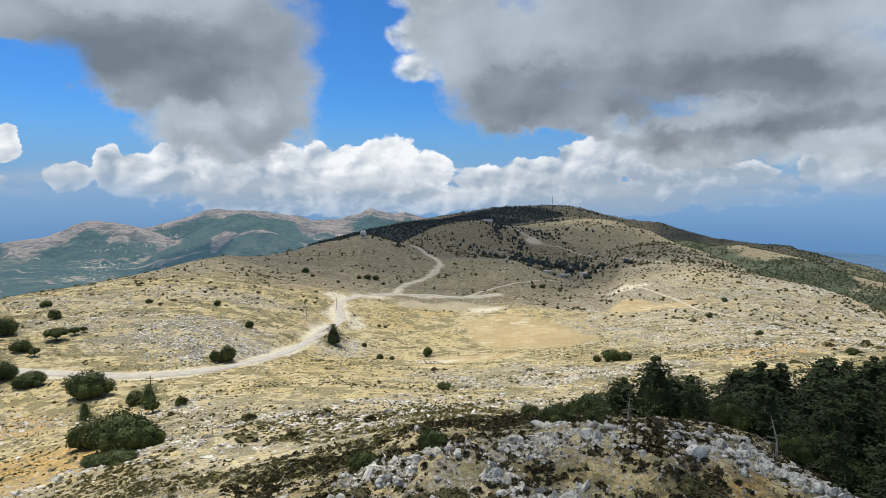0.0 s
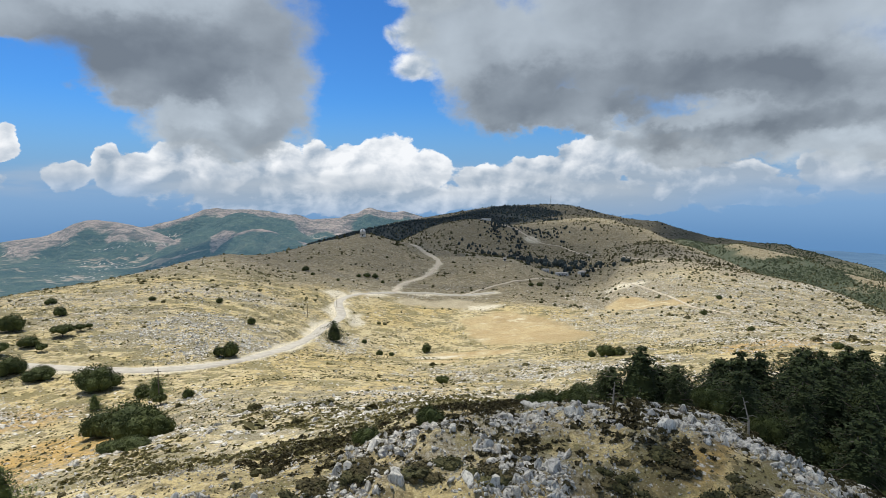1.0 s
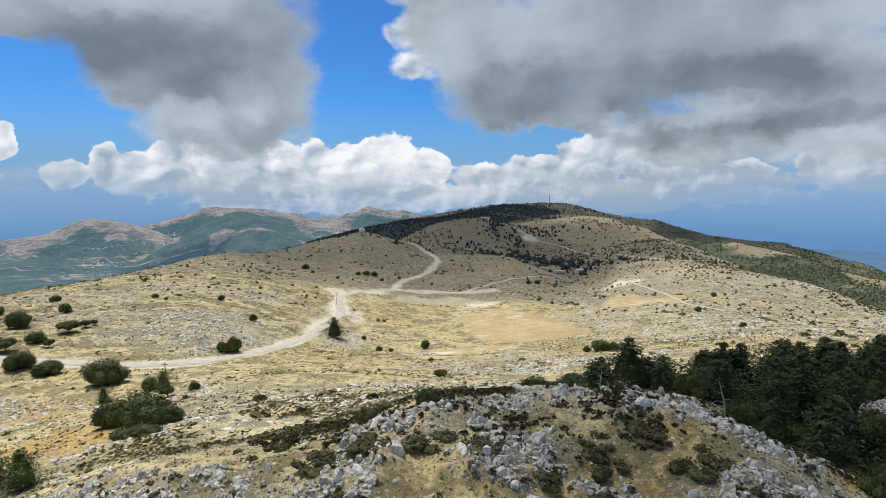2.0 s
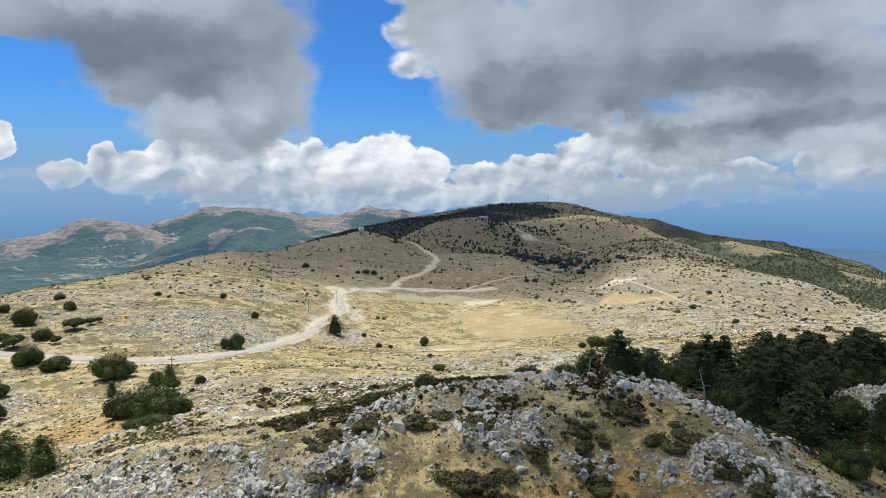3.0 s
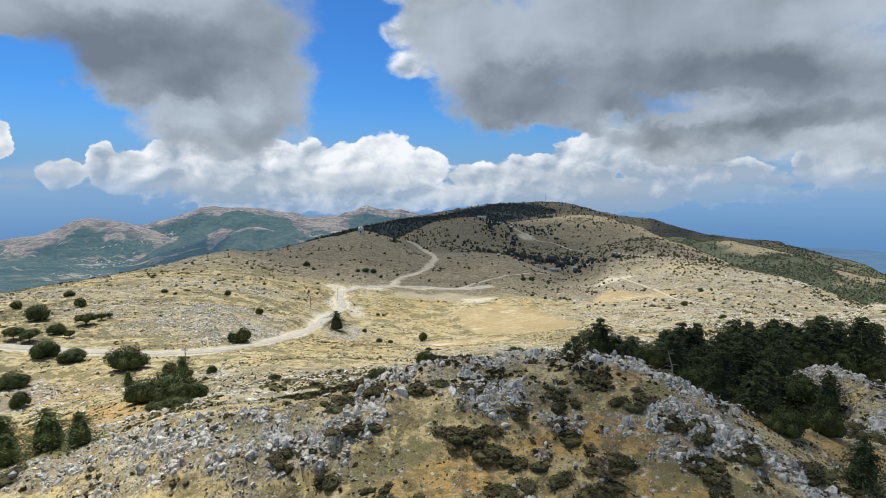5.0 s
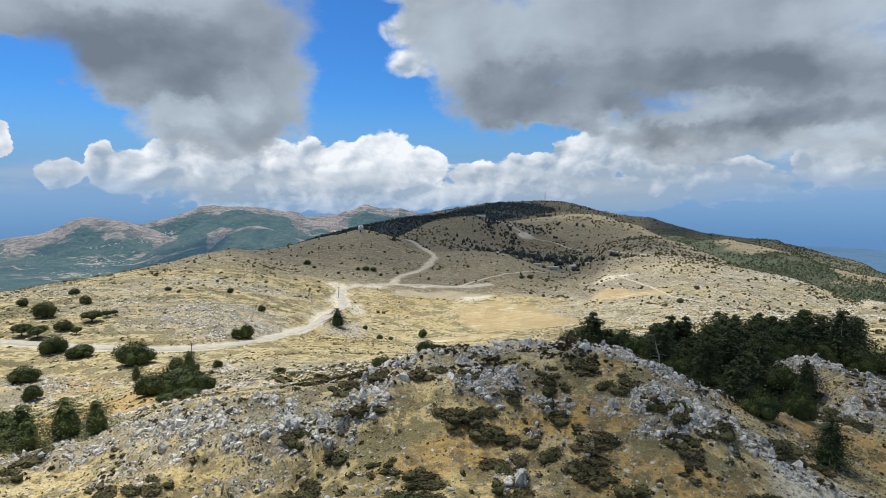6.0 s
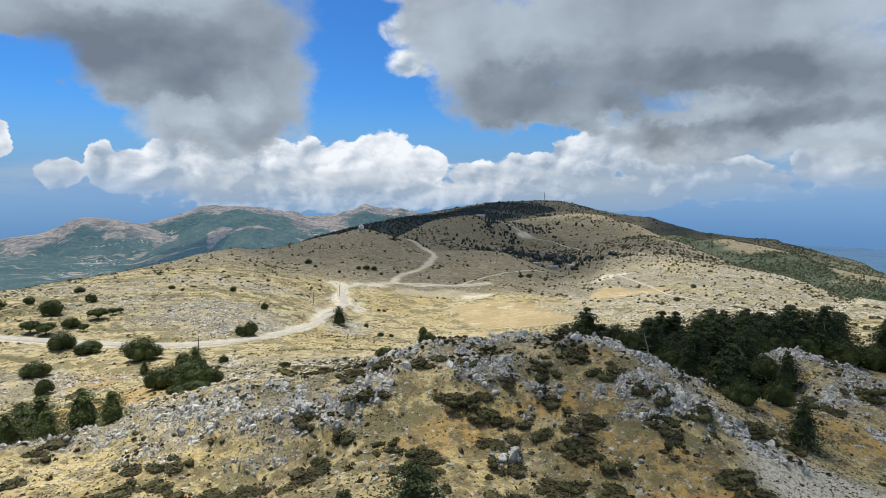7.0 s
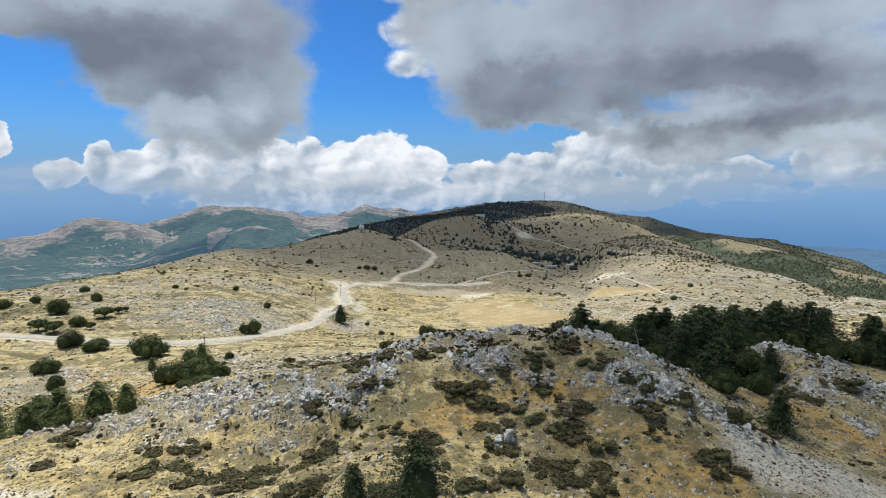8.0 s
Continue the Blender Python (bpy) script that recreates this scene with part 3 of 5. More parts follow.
c = net.mix(net.step(patches, 0.36, 0.62), (0.56, 0.435, 0.18), (0.56, 0.475, 0.27))
c = net.mix(net.math("MULTIPLY", net.step(drift, 0.48, 0.70), 0.5), c, (0.63, 0.56, 0.375))
c = net.mix(net.math("MULTIPLY", net.step(drift, 0.44, 0.28), 0.28), c, (0.26, 0.20, 0.085))
c = net.mix(mask("yellow"), c, net.mix(net.step(drift, 0.4, 0.6), (0.54, 0.33, 0.085), (0.48, 0.315, 0.10)))
c = net.mix(net.math("MULTIPLY", net.step(tufts, 0.50, 0.60), 0.42), c, (0.20, 0.16, 0.075))
ragged = net.step(grain, 0.36, 0.55)
c = net.mix(net.math("MULTIPLY", net.math("MULTIPLY", spots(0.42, 0.12, 0.62, 3.1), ragged), net.step(drift, 0.34, 0.50)), c, (0.10, 0.085, 0.036))
c = net.mix(net.math("MULTIPLY", net.math("MULTIPLY", spots(0.9, 0.12, 0.60, 8.3), ragged), net.step(patches, 0.66, 0.40)), c, (0.12, 0.10, 0.044))
# olive carpets of low scrub, drawn out along the slope
lengthwise = net.node("ShaderNodeVectorMath", {0: place, 1: (0.8, 1.0, 1.0)}, operation="MULTIPLY").outputs[0]
carpet = net.math("ADD", net.noise(lengthwise, 0.11, 5, 0.60, 0.3), net.math("MULTIPLY_ADD", tufts, 0.22, -0.11))
carpet = net.math("MULTIPLY", net.step(carpet, 0.515, 0.545), net.step(net.noise(place, 0.018, 3, 0.5), 0.28, 0.42))
c = net.mix(net.math("MULTIPLY", net.math("MULTIPLY", carpet, net.step(grain, 0.30, 0.48)), net.math("SUBTRACT", 1.0, mask("yellow"))), c, net.mix(net.step(grain, 0.35, 0.65), (0.14, 0.125, 0.052), (0.23, 0.20, 0.085)))
c = net.mix(net.math("MULTIPLY", mask("scrub"), 0.65), c, (0.285, 0.262, 0.215))
c = net.mix(net.math("MULTIPLY", mask("scrub"), net.math("MULTIPLY", net.step(tufts, 0.40, 0.56), 0.85)), c, (0.13, 0.11, 0.066))
c = net.mix(net.math("MULTIPLY", mask("scrub"), net.step(net.noise(place, 0.2, 5, 0.7), 0.52, 0.62)), c, (0.10, 0.09, 0.045))
drawn = net.node("ShaderNodeVectorMath", {0: place, 1: (0.55, 0.8, 1.0)}, operation="MULTIPLY").outputs[0]
mats = net.math("ADD", net.noise(drawn, 0.16, 4, 0.58, 0.4), net.math("MULTIPLY_ADD", grain, 0.08, -0.04))
mats = net.math("MULTIPLY", net.step(mats, 0.515, 0.545), mask("mats"))
c = net.mix(net.math("MULTIPLY", mats, 0.92), c, net.mix(net.step(grain, 0.35, 0.65), (0.080, 0.076, 0.034), (0.150, 0.136, 0.062)))
c = net.mix(net.math("MULTIPLY", net.math("MULTIPLY", spots(1.2, 0.08, 0.36, 5.7), ragged), net.step(drift, 0.38, 0.58)), c, (0.60, 0.58, 0.52))
pebbles = net.math("MULTIPLY", spots(3.6, 0.10, 0.40, 1.9), net.step(net.noise(place, 0.25, 4, 0.6), 0.40, 0.62))
c = net.mix(net.math("MULTIPLY", pebbles, 0.55), c, (0.50, 0.47, 0.42))
# dark olive between the stones: scrub, and shadow of the gaps painted in
c = net.mix(net.math("MULTIPLY", mask("rocky"), net.math("MULTIPLY", net.step(tufts, 0.38, 0.56), 0.75)), c, net.mix(net.step(grain, 0.35, 0.6), (0.12, 0.10, 0.058), (0.42, 0.39, 0.32)))
heath = net.step(net.math("ADD", net.noise(place, 0.30, 6, 0.62, 0.5), net.math("MULTIPLY", mask("heath"), 0.12)), 0.66, 0.69)
c = net.mix(net.math("MULTIPLY", mask("heath"), net.math("MULTIPLY", heath, 0.5)), c, net.mix(net.step(grain, 0.35, 0.65), (0.085, 0.066, 0.032), (0.17, 0.13, 0.062)))
soil = net.mix(net.step(drift, 0.35, 0.7), (0.42, 0.31, 0.155), (0.54, 0.44, 0.25))
soil = net.mix(net.math("MULTIPLY", net.step(patches, 0.55, 0.40), 0.6), soil, (0.36, 0.27, 0.14))
soil = net.mix(net.step(net.noise(place, 0.055, 6, 0.6, 1.0), 0.54, 0.64), soil, (0.62, 0.55, 0.38))
soil = net.mix(net.math("MULTIPLY", net.step(tufts, 0.56, 0.64), 0.45), soil, (0.22, 0.175, 0.085))
c = net.mix(mask("soil"), c, soil)
mud = net.mix(net.step(drift, 0.35, 0.7), (0.34, 0.30, 0.21), (0.45, 0.40, 0.28))
c = net.mix(mask("mud"), c, mud)
gravel = net.mix(net.step(grain, 0.3, 0.7), (0.56, 0.51, 0.38), (0.74, 0.69, 0.56))
gravel = net.mix(net.math("MULTIPLY", net.step(tufts, 0.56, 0.66), 0.6), gravel, (0.25, 0.21, 0.11))
c = net.mix(mask("gravel"), c, gravel)
grit = net.noise(place, 8.0, 5, 0.7)
c = net.mix(net.math("MULTIPLY", net.step(grain, 0.52, 0.40), 0.55), c, (0.15, 0.115, 0.055))
c = net.mix(net.math("MULTIPLY", net.step(grit, 0.50, 0.38), 0.5), c, (0.16, 0.125, 0.065))
c = net.mix(net.math("MULTIPLY", net.step(grit, 0.55, 0.66), 0.32), c, (0.66, 0.60, 0.47))
c = net.mix(net.math("MULTIPLY", mask("green"), net.math("MULTIPLY", net.step(tufts, 1.0, 0.42), net.step(net.noise(place, 0.014, 6, 0.65), 0.70, 0.58))), c, (0.056, 0.074, 0.048))
# wood floor tinted blue-grey: distance haze mixed into its dark colour
c = net.mix(net.math("MULTIPLY", mask("wood"), 0.95), c, (0.038, 0.052, 0.056))
finish(net, c, 0.95, net.math("ADD", net.math("MULTIPLY", tufts, 1.0), net.math("MULTIPLY", grain, 0.5)), 0.55, 0.45)

FARLAND, net = material("distant_hills")
place = net.node("ShaderNodeNewGeometry").outputs["Position"]
patches = net.noise(place, 0.0026, 9, 0.66)
fields = net.noise(net.node("ShaderNodeVectorMath", {0: place, 1: (0.6, 0.8, 3.0)}, operation="MULTIPLY").outputs[0], 0.011, 9, 0.75, 0.8)
plots = net.noise(net.node("ShaderNodeVectorMath", {0: place, 1: (0.35, 1.0, 1.0)}, operation="MULTIPLY").outputs[0], 0.012, 6, 0.62, 1.2)
houses = net.node("ShaderNodeTexVoronoi", {"Vector": place, "Scale": 0.05}, feature="F1").outputs[0]
quarter = net.noise(net.node("ShaderNodeVectorMath", {0: place, 1: (0.5, 1.0, 1.0)}, operation="MULTIPLY").outputs[0], 0.004, 4, 0.55)
heights = net.node("ShaderNodeSeparateXYZ", {0: place}).outputs[2]
bare = net.node("ShaderNodeAttribute", attribute_name="bare").outputs["Fac"]
bare = net.math("ADD", bare, net.math("MULTIPLY_ADD", fields, 1.6, -0.8))
specks = net.noise(place, 0.05, 6, 0.75)
c = net.mix(net.step(fields, 0.40, 0.60), (0.030, 0.058, 0.036), (0.066, 0.100, 0.056))
c = net.mix(net.math("MULTIPLY", net.step(specks, 0.55, 0.66), 0.55), c, (0.20, 0.18, 0.13))
c = net.mix(net.math("MULTIPLY", net.step(patches, 0.52, 0.62), 0.6), c, (0.12, 0.13, 0.075))
c = net.mix(net.step(bare, 0.26, 0.80), c, net.mix(net.step(fields, 0.38, 0.62), (0.20, 0.145, 0.11), (0.42, 0.325, 0.26)))
c = net.mix(net.math("MULTIPLY", net.math("MULTIPLY", net.step(fields, 0.50, 0.40), net.step(bare, 0.55, 0.75)), 0.55), c, (0.075, 0.085, 0.055))
c = net.mix(net.math("MULTIPLY", net.step(specks, 0.50, 0.40), 0.6), c, (0.035, 0.052, 0.036))
low = net.step(heights, -180.0, -225.0)
c = net.mix(net.math("MULTIPLY", low, net.math("MULTIPLY", net.step(plots, 0.56, 0.63), 0.75)), c, net.mix(net.step(fields, 0.45, 0.55), (0.34, 0.28, 0.19), (0.52, 0.40, 0.30)))
c = net.mix(net.math("MULTIPLY", low, net.math("MULTIPLY", net.step(plots, 0.40, 0.34), 0.6)), c, (0.024, 0.045, 0.026))
c = net.mix(net.math("MULTIPLY", low, net.math("MULTIPLY", net.step(houses, 0.34, 0.18), net.step(quarter, 0.57, 0.63))), c, (0.62, 0.56, 0.50))
# the emission paints blue distance haze over the valley and ranges
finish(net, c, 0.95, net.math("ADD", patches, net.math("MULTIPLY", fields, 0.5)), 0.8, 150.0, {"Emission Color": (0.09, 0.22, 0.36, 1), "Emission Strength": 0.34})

REMOTE, net = material("remote_hazed_ridge")
place = net.node("ShaderNodeNewGeometry").outputs["Position"]
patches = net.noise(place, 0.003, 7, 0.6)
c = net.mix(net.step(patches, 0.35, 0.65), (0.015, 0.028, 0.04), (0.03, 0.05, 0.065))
# dark base; the ridge's blue is distance haze put into the glow
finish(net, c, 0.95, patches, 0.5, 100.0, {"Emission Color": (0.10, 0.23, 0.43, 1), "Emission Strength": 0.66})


def noisy(name, dark, light, scale=1.0, rough=0.85, spread=(0.35, 0.65), bump=0.4, distance=0.05, island=0.0, extra=None):
    """A plain grained material: two colours by noise, a little different from piece to piece."""
    m, n = material(name)
    at = n.node("ShaderNodeTexCoord").outputs["Object"]
    g = n.noise(at, scale, 6, 0.65)
    col = n.mix(n.step(g, *spread), dark, light)
    if island:
        by_piece = n.node("ShaderNodeNewGeometry").outputs["Random Per Island"]
        by_thing = n.node("ShaderNodeObjectInfo").outputs["Random"]
        value = n.math("ADD", n.math("MULTIPLY_ADD", by_piece, 1.4 * island, 1.0 - island), n.math("MULTIPLY", by_thing, 0.6 * island))
        col = n.node("ShaderNodeHueSaturation", {"Color": col, "Value": value}).outputs[0]
    finish(n, col, rough, g, bump, distance, extra)
    return m


LIMESTONE, net = material("grey_limestone")
place = net.node("ShaderNodeNewGeometry").outputs["Position"]
flutes = net.noise(net.node("ShaderNodeVectorMath", {0: place, 1: (1.0, 1.0, 0.35)}, operation="MULTIPLY").outputs[0], 2.4, 8, 0.7, 0.5)
stain = net.noise(place, 0.8, 5, 0.6)
c = net.mix(net.step(flutes, 0.34, 0.56), (0.18, 0.17, 0.15), (0.64, 0.615, 0.55))
c = net.mix(net.math("MULTIPLY", net.step(stain, 0.55, 0.7), 0.55), c, (0.34, 0.28, 0.20))
tone = net.math("MULTIPLY_ADD", net.node("ShaderNodeNewGeometry").outputs["Random Per Island"], 0.4, 0.8)
c = net.node("ShaderNodeHueSaturation", {"Color": c, "Value": tone}).outputs[0]
finish(net, c, 0.85, flutes, 0.9, 0.15)

MAQUIS = noisy("maquis_leaves", (0.045, 0.062, 0.036), (0.090, 0.110, 0.062), 0.2, 0.85, island=0.35, bump=0.0)
# bluer than the near firs: haze of distance put into the needle colour
HAZY_NEEDLES = noisy("hazy_fir_needles", (0.034, 0.048, 0.050), (0.060, 0.078, 0.074), 0.4, 0.8, island=0.4, bump=0.0)
FIR_NEEDLES = noisy("fir_needles", (0.030, 0.044, 0.017), (0.078, 0.100, 0.036), 2.4, 0.85, island=0.2, bump=0.0)
# lighter copy of the fir needles, with sunlight painted into the colour
SUNLIT_NEEDLES = noisy("sunlit_fir_needles", (0.055, 0.078, 0.024), (0.135, 0.165, 0.052), 2.4, 0.85, island=0.2, bump=0.0)
OAK_LEAVES = noisy("oak_leaves", (0.042, 0.058, 0.018), (0.088, 0.108, 0.032), 0.9, 0.8, island=0.18, bump=0.0)
SCRUB_LEAVES = noisy("scrub_leaves", (0.045, 0.046, 0.017), (0.10, 0.092, 0.036), 1.2, 0.8, island=0.4, bump=0.0)
CARPET = noisy("olive_scrub", (0.165, 0.150, 0.064), (0.265, 0.235, 0.108), 0.8, 0.85, island=0.2, bump=0.0)
MAT_SCRUB = noisy("dark_mat_scrub", (0.085, 0.078, 0.034), (0.150, 0.134, 0.060), 0.6, 0.85, island=0.25, bump=0.0)
HEATH = noisy("brown_heath", (0.052, 0.044, 0.020), (0.125, 0.105, 0.048), 1.2, 0.85, island=0.4, bump=0.0)
BARK = noisy("bark", (0.07, 0.055, 0.04), (0.19, 0.16, 0.13), 6.0, 0.9, bump=0.8)
DEADWOOD = noisy("dead_wood", (0.28, 0.26, 0.23), (0.46, 0.43, 0.39), 6.0, 0.9, bump=0.6)
ROAD_TOP = noisy("pale_road", (0.37, 0.345, 0.295), (0.47, 0.44, 0.38), 0.35, 0.85, bump=0.3)
TRACK_TOP = noisy("dirt_track", (0.42, 0.36, 0.27), (0.55, 0.49, 0.39), 0.3, 0.9, bump=0.4)
WHITEWASH = noisy("white_paint", (0.70, 0.70, 0.69), (0.82, 0.82, 0.80), 0.5, 0.6, bump=0.1)
DARK_GLASS = noisy("dark_opening", (0.03, 0.03, 0.035), (0.05, 0.05, 0.055), 0.5, 0.3, bump=0.0)
ROOF = noisy("pale_roof", (0.45, 0.42, 0.39), (0.60, 0.57, 0.53), 0.4, 0.8, bump=0.2)
STEEL = noisy("galvanised_steel", (0.30, 0.30, 0.31), (0.42, 0.42, 0.43), 0.5, 0.5, bump=0.0, extra={"Metallic": 0.6})
WOOD_POLE = noisy("weathered_pole", (0.10, 0.08, 0.06), (0.20, 0.17, 0.14), 4.0, 0.9, bump=0.4)
def cloud_stuff(name, thick):
    m, n = material(name)
    veil = n.node("ShaderNodeMixShader", {0: thick, 1: n.node("ShaderNodeBsdfTransparent").outputs[0], 2: n.node("ShaderNodeBsdfDiffuse", {"Color": (0.85, 0.85, 0.85, 1)}).outputs[0]})
    n.node("ShaderNodeOutputMaterial", {0: veil.outputs[0]})
    return m


THIN_CLOUD, GREY_CLOUD, THICK_CLOUD = cloud_stuff("thin_cloud", 0.135), cloud_stuff("grey_cloud", 0.165), cloud_stuff("thick_cloud", 0.21)


def mesh_object(name, verts, faces, mat, smooth_faces=True):
    """A mesh from arrays: verts n x 3, faces m x k (k is 3 or 4)."""
    verts, faces = np.asarray(verts, np.float32), np.asarray(faces, np.int32)
    me = bpy.data.meshes.new(name)
    me.vertices.add(len(verts))
    me.vertices.foreach_set("co", verts.ravel())
    k = faces.shape[1]
    me.loops.add(faces.size)
    me.loops.foreach_set("vertex_index", faces.ravel())
    me.polygons.add(len(faces))
    me.polygons.foreach_set("loop_start", np.arange(0, faces.size, k, dtype=np.int32))
    me.polygons.foreach_set("use_smooth", np.full(len(faces), smooth_faces))
    me.update(calc_edges=True)
    me.materials.append(mat)
    return new(name, me)


# ---- the ground: rings about a point behind the walk ----
angles = np.radians(np.concatenate([np.arange(-180, -48, 3.0), np.arange(-48, 48, 0.2), np.arange(48, 180, 3.0)]))
radii = np.concatenate([np.linspace(0.5, 100, 30), np.geomspace(101, 4950, 540)])
aa, rr = np.meshgrid(angles, radii)
gx, gy = rr * np.sin(aa), rr * np.cos(aa) - 110
gz = ground_height(gx, gy)
rows, cols = gx.shape
index = np.arange(rows * cols).reshape(rows, cols)
left = np.roll(index, -1, axis=1)
quads = np.stack([index[:-1], left[:-1], left[1:], index[1:]], -1)[..., ::-1].reshape(-1, 4)
points = np.stack([gx, gy, gz], -1).reshape(-1, 3)
centre = points[quads].mean(1)
cr, ca = np.hypot(centre[:, 0], centre[:, 1] + 110), np.degrees(np.arctan2(centre[:, 0], centre[:, 1] + 110))
far_off = ((ca < -4.5) & (cr > 1050) & (centre[:, 2] < -100)) | (cr > 2750) | ((ca < -11) & (cr > 1050))

def line_distance(x, y, line):
    best = np.full(np.shape(x), 1e9)
    near = (x > line[:, 0].min() - 40) & (x < line[:, 0].max() + 40) & (y > line[:, 1].min() - 40) & (y < line[:, 1].max() + 40)
    xs, ys, d = x[near], y[near], best[near]
    for px, py in line:
        d = np.minimum(d, np.hypot(xs - px, ys - py))
    best[near] = d
    return best


BASIN_SOIL = ((46, 320, 28, 44, 0), (58, 296, 18, 22, 0), (18, 262, 22, 12, -10), (-4, 238, 9, 9, 0), (36, 356, 18, 20, -10), (130, 400, 14, 30, -20), (146, 388, 18, 14, 0))
BASIN_MUD = ((12, 398, 27, 14, 0), (-20, 402, 14, 8, 0))
YELLOW_SOIL = ((-70, 90, 13, 13, 0), (-72, 103, 17, 19, 0), (-86, 98, 12, 9, 0), (51, 37.5, 10, 5, -12), (43, 43, 5, 4, 0), (62, 33, 10, 5, -20), (110, 185, 22, 12, 10), (-105, 140, 14, 10, 0), (22, 40, 4, 3, 0), (24, 14, 9, 5, 10), (14, 31, 6, 4, 0), (2, 27, 7, 3, 20), (20, 22, 7, 3, 0))
PALE_GRAVEL = ((42, 21, 10, 7, 10), (-52, 22, 14, 4, -10), (-4, 262, 16, 5, 20), (-65, 300, 5, 24, 0), (-64, 356, 7, 18, 0), (-70, 393, 10, 8, 0), (-50, 408, 14, 6, 0), (-14, 428, 26, 3, 0),
               (148, 466, 16, 8, 0), (172, 1125, 14, 22, 0), (-50, 335, 4, 16, 0), (30, 392, 16, 4, 20))
SCRUB_HILLS = ((-60, 610, 260, 190, 0), (120, 620, 130, 110, 0), (60, 450, 130, 45, 0), (150, 1080, 420, 420, 0), (400, 2100, 900, 600, 0), (-160, 480, 90, 90, 0),  (800, 1350, 420, 420, 0), (560, 1150, 260, 300, 0), (360, 700, 110, 260, -18))
WOODED = ((-150, 1760, 330, 230, 28), (130, 1950, 260, 190, 12), (-380, 1680, 300, 200, 30), (60, 1720, 130, 150, 0))
MAT_SLOPES = ((-220, 320, 150, 130, 20), (-110, 240, 60, 50, 0), (-20, 112, 60, 26, -10), (110, 195, 130, 50, 0), (260, 330, 130, 130, 0), (-160, 130, 60, 50, 0))
HEATH_SLOPES = ((-2, 66, 44, 15, 0), (-24, 58, 20, 10, -30), (34, 58, 12, 12, 0), (6, 30, 34, 22, 0), (40, 30, 12, 8, 0), (-28, 24, 18, 10, -30), (70, 52, 22, 14, 0))
FIELD_ROCKS = ((-106, 246, 30, 30, 10), (-88, 226, 18, 24, -20), (-118, 138, 22, 14, 0), (-122, 112, 14, 10, 0), (-30, 105, 34, 18, -12), (-52, 86, 22, 12, -20), (40, 180, 40, 22, 0), (140, 190, 40, 22, 0),
               (20, 130, 60, 22, 0), (-24, 116, 30, 16, -14), (-52, 128, 22, 14, -20), (-82, 236, 14, 22, 0), (-190, 300, 50, 20, 10), (-130, 330, 50, 20, 0), (-45, 270, 14, 24, 0), (150, 260, 90, 60, -30),
               (230, 420, 110, 170, -35), (-150, 262, 30, 18, 0), (330, 650, 110, 240, -28), (20, 200, 30, 20, 0), (90, 330, 30, 40, -20), (180, 480, 60, 40, 20))


def east_green(x, y):
    """Maquis on the flanks behind the stony spur, below the dry crests."""
    u = x / np.maximum(y + 18, 60)
    spur, _ = crest_at(u, EAST_SPUR)
    d, top = crest_at(u, TAN_RIDGE)
    below = smooth(top - base_height(x, y) + 30 * fbm(x, y, 120, 4, 261), 2, 12) * smooth(y, d + 120, d + 20)
    beyond = smooth(y - d + 60 * fbm(x, y, 200, 3, 263), 60, 160) * smooth(u, 0.36, 0.44) * (0.25 + 0.35 * smooth(u, 0.56, 0.66))
    return np.maximum(below, beyond) * smooth(y - spur, 20, 90) * smooth(u, 0.30, 0.36)


def paint(ob, x, y):
    """Where grass, scrub, bare soil, gravel and rock lie on the ground."""
    r = np.hypot(x, y + 110)
    road = np.minimum(line_distance(x, y, ROAD_LINE) - 1.5, line_distance(x, y, TRACK_LINE))
    layers = {
        "soil": blot(x, y, BASIN_SOIL, 12, 30),
        "mud": blot(x, y, BASIN_MUD, 12, 30),
        "yellow": blot(x, y, YELLOW_SOIL, 8, 9, 0.6) * 0.95,
        "gravel": np.maximum(blot(x, y, PALE_GRAVEL, 6, 9, 0.7), smooth(road + 5 * fbm(x, y, 14, 3, 60), 3.6, 1.6) * 0.9),
        "scrub": blot(x, y, SCRUB_HILLS, 40, 90, 0.4) * 0.95,
        "green": east_green(x, y),
        "mats": blot(x, y, MAT_SLOPES, 25, 40, 0.6),
        "heath": blot(x, y, HEATH_SLOPES, 8, 10, 0.7),
        "wood": blot(x, y, WOODED, 60, 90, 0.2),
        "rocky": np.maximum(outcrop(x, y), blot(x, y, FIELD_ROCKS, 16, 22, 0.8) * 0.75),
    }
    for name, values in layers.items():
        a = ob.data.attributes.new(name, "FLOAT", "POINT")
        a.data.foreach_set("value", np.asarray(values, np.float32))


def bare_tops(x, y, z):
    """1 where the ranges are bare: near their crests, for some metres down."""
    u = x / np.maximum(y + 18, 60)
    best = np.zeros(len(x))
    for line, down, reach in ((BROWN_HILL, 120, 600), (MAIN_RANGE, 75, 500), (PALE_PEAK, 70, 500), (VALLEY_SPUR, 22, 200), (SEA_HEADLAND, 1, 30)):
        d, top = crest_at(u, line)
        best = np.maximum(best, smooth(top - z + 0.5 * down * fbm(x, y, 160, 4, 271), down, 0.45 * down) * smooth(np.abs(y - d), reach, 0.6 * reach) * smooth(top, -225, -190))
    return best


def sheet(name, chosen, mat):
    used, inverse = np.unique(quads[chosen], return_inverse=True)
    ob = mesh_object(name, points[used], inverse.reshape(-1, 4), mat)
    x, y = points[used][:, 0], points[used][:, 1]
    if mat is GROUND:
        paint(ob, x, y)
    elif mat is FARLAND:
        bare = ob.data.attributes.new("bare", "FLOAT", "POINT")
        bare.data.foreach_set("value", np.asarray(bare_tops(x, y, points[used][:, 2]), np.float32))
    return ob


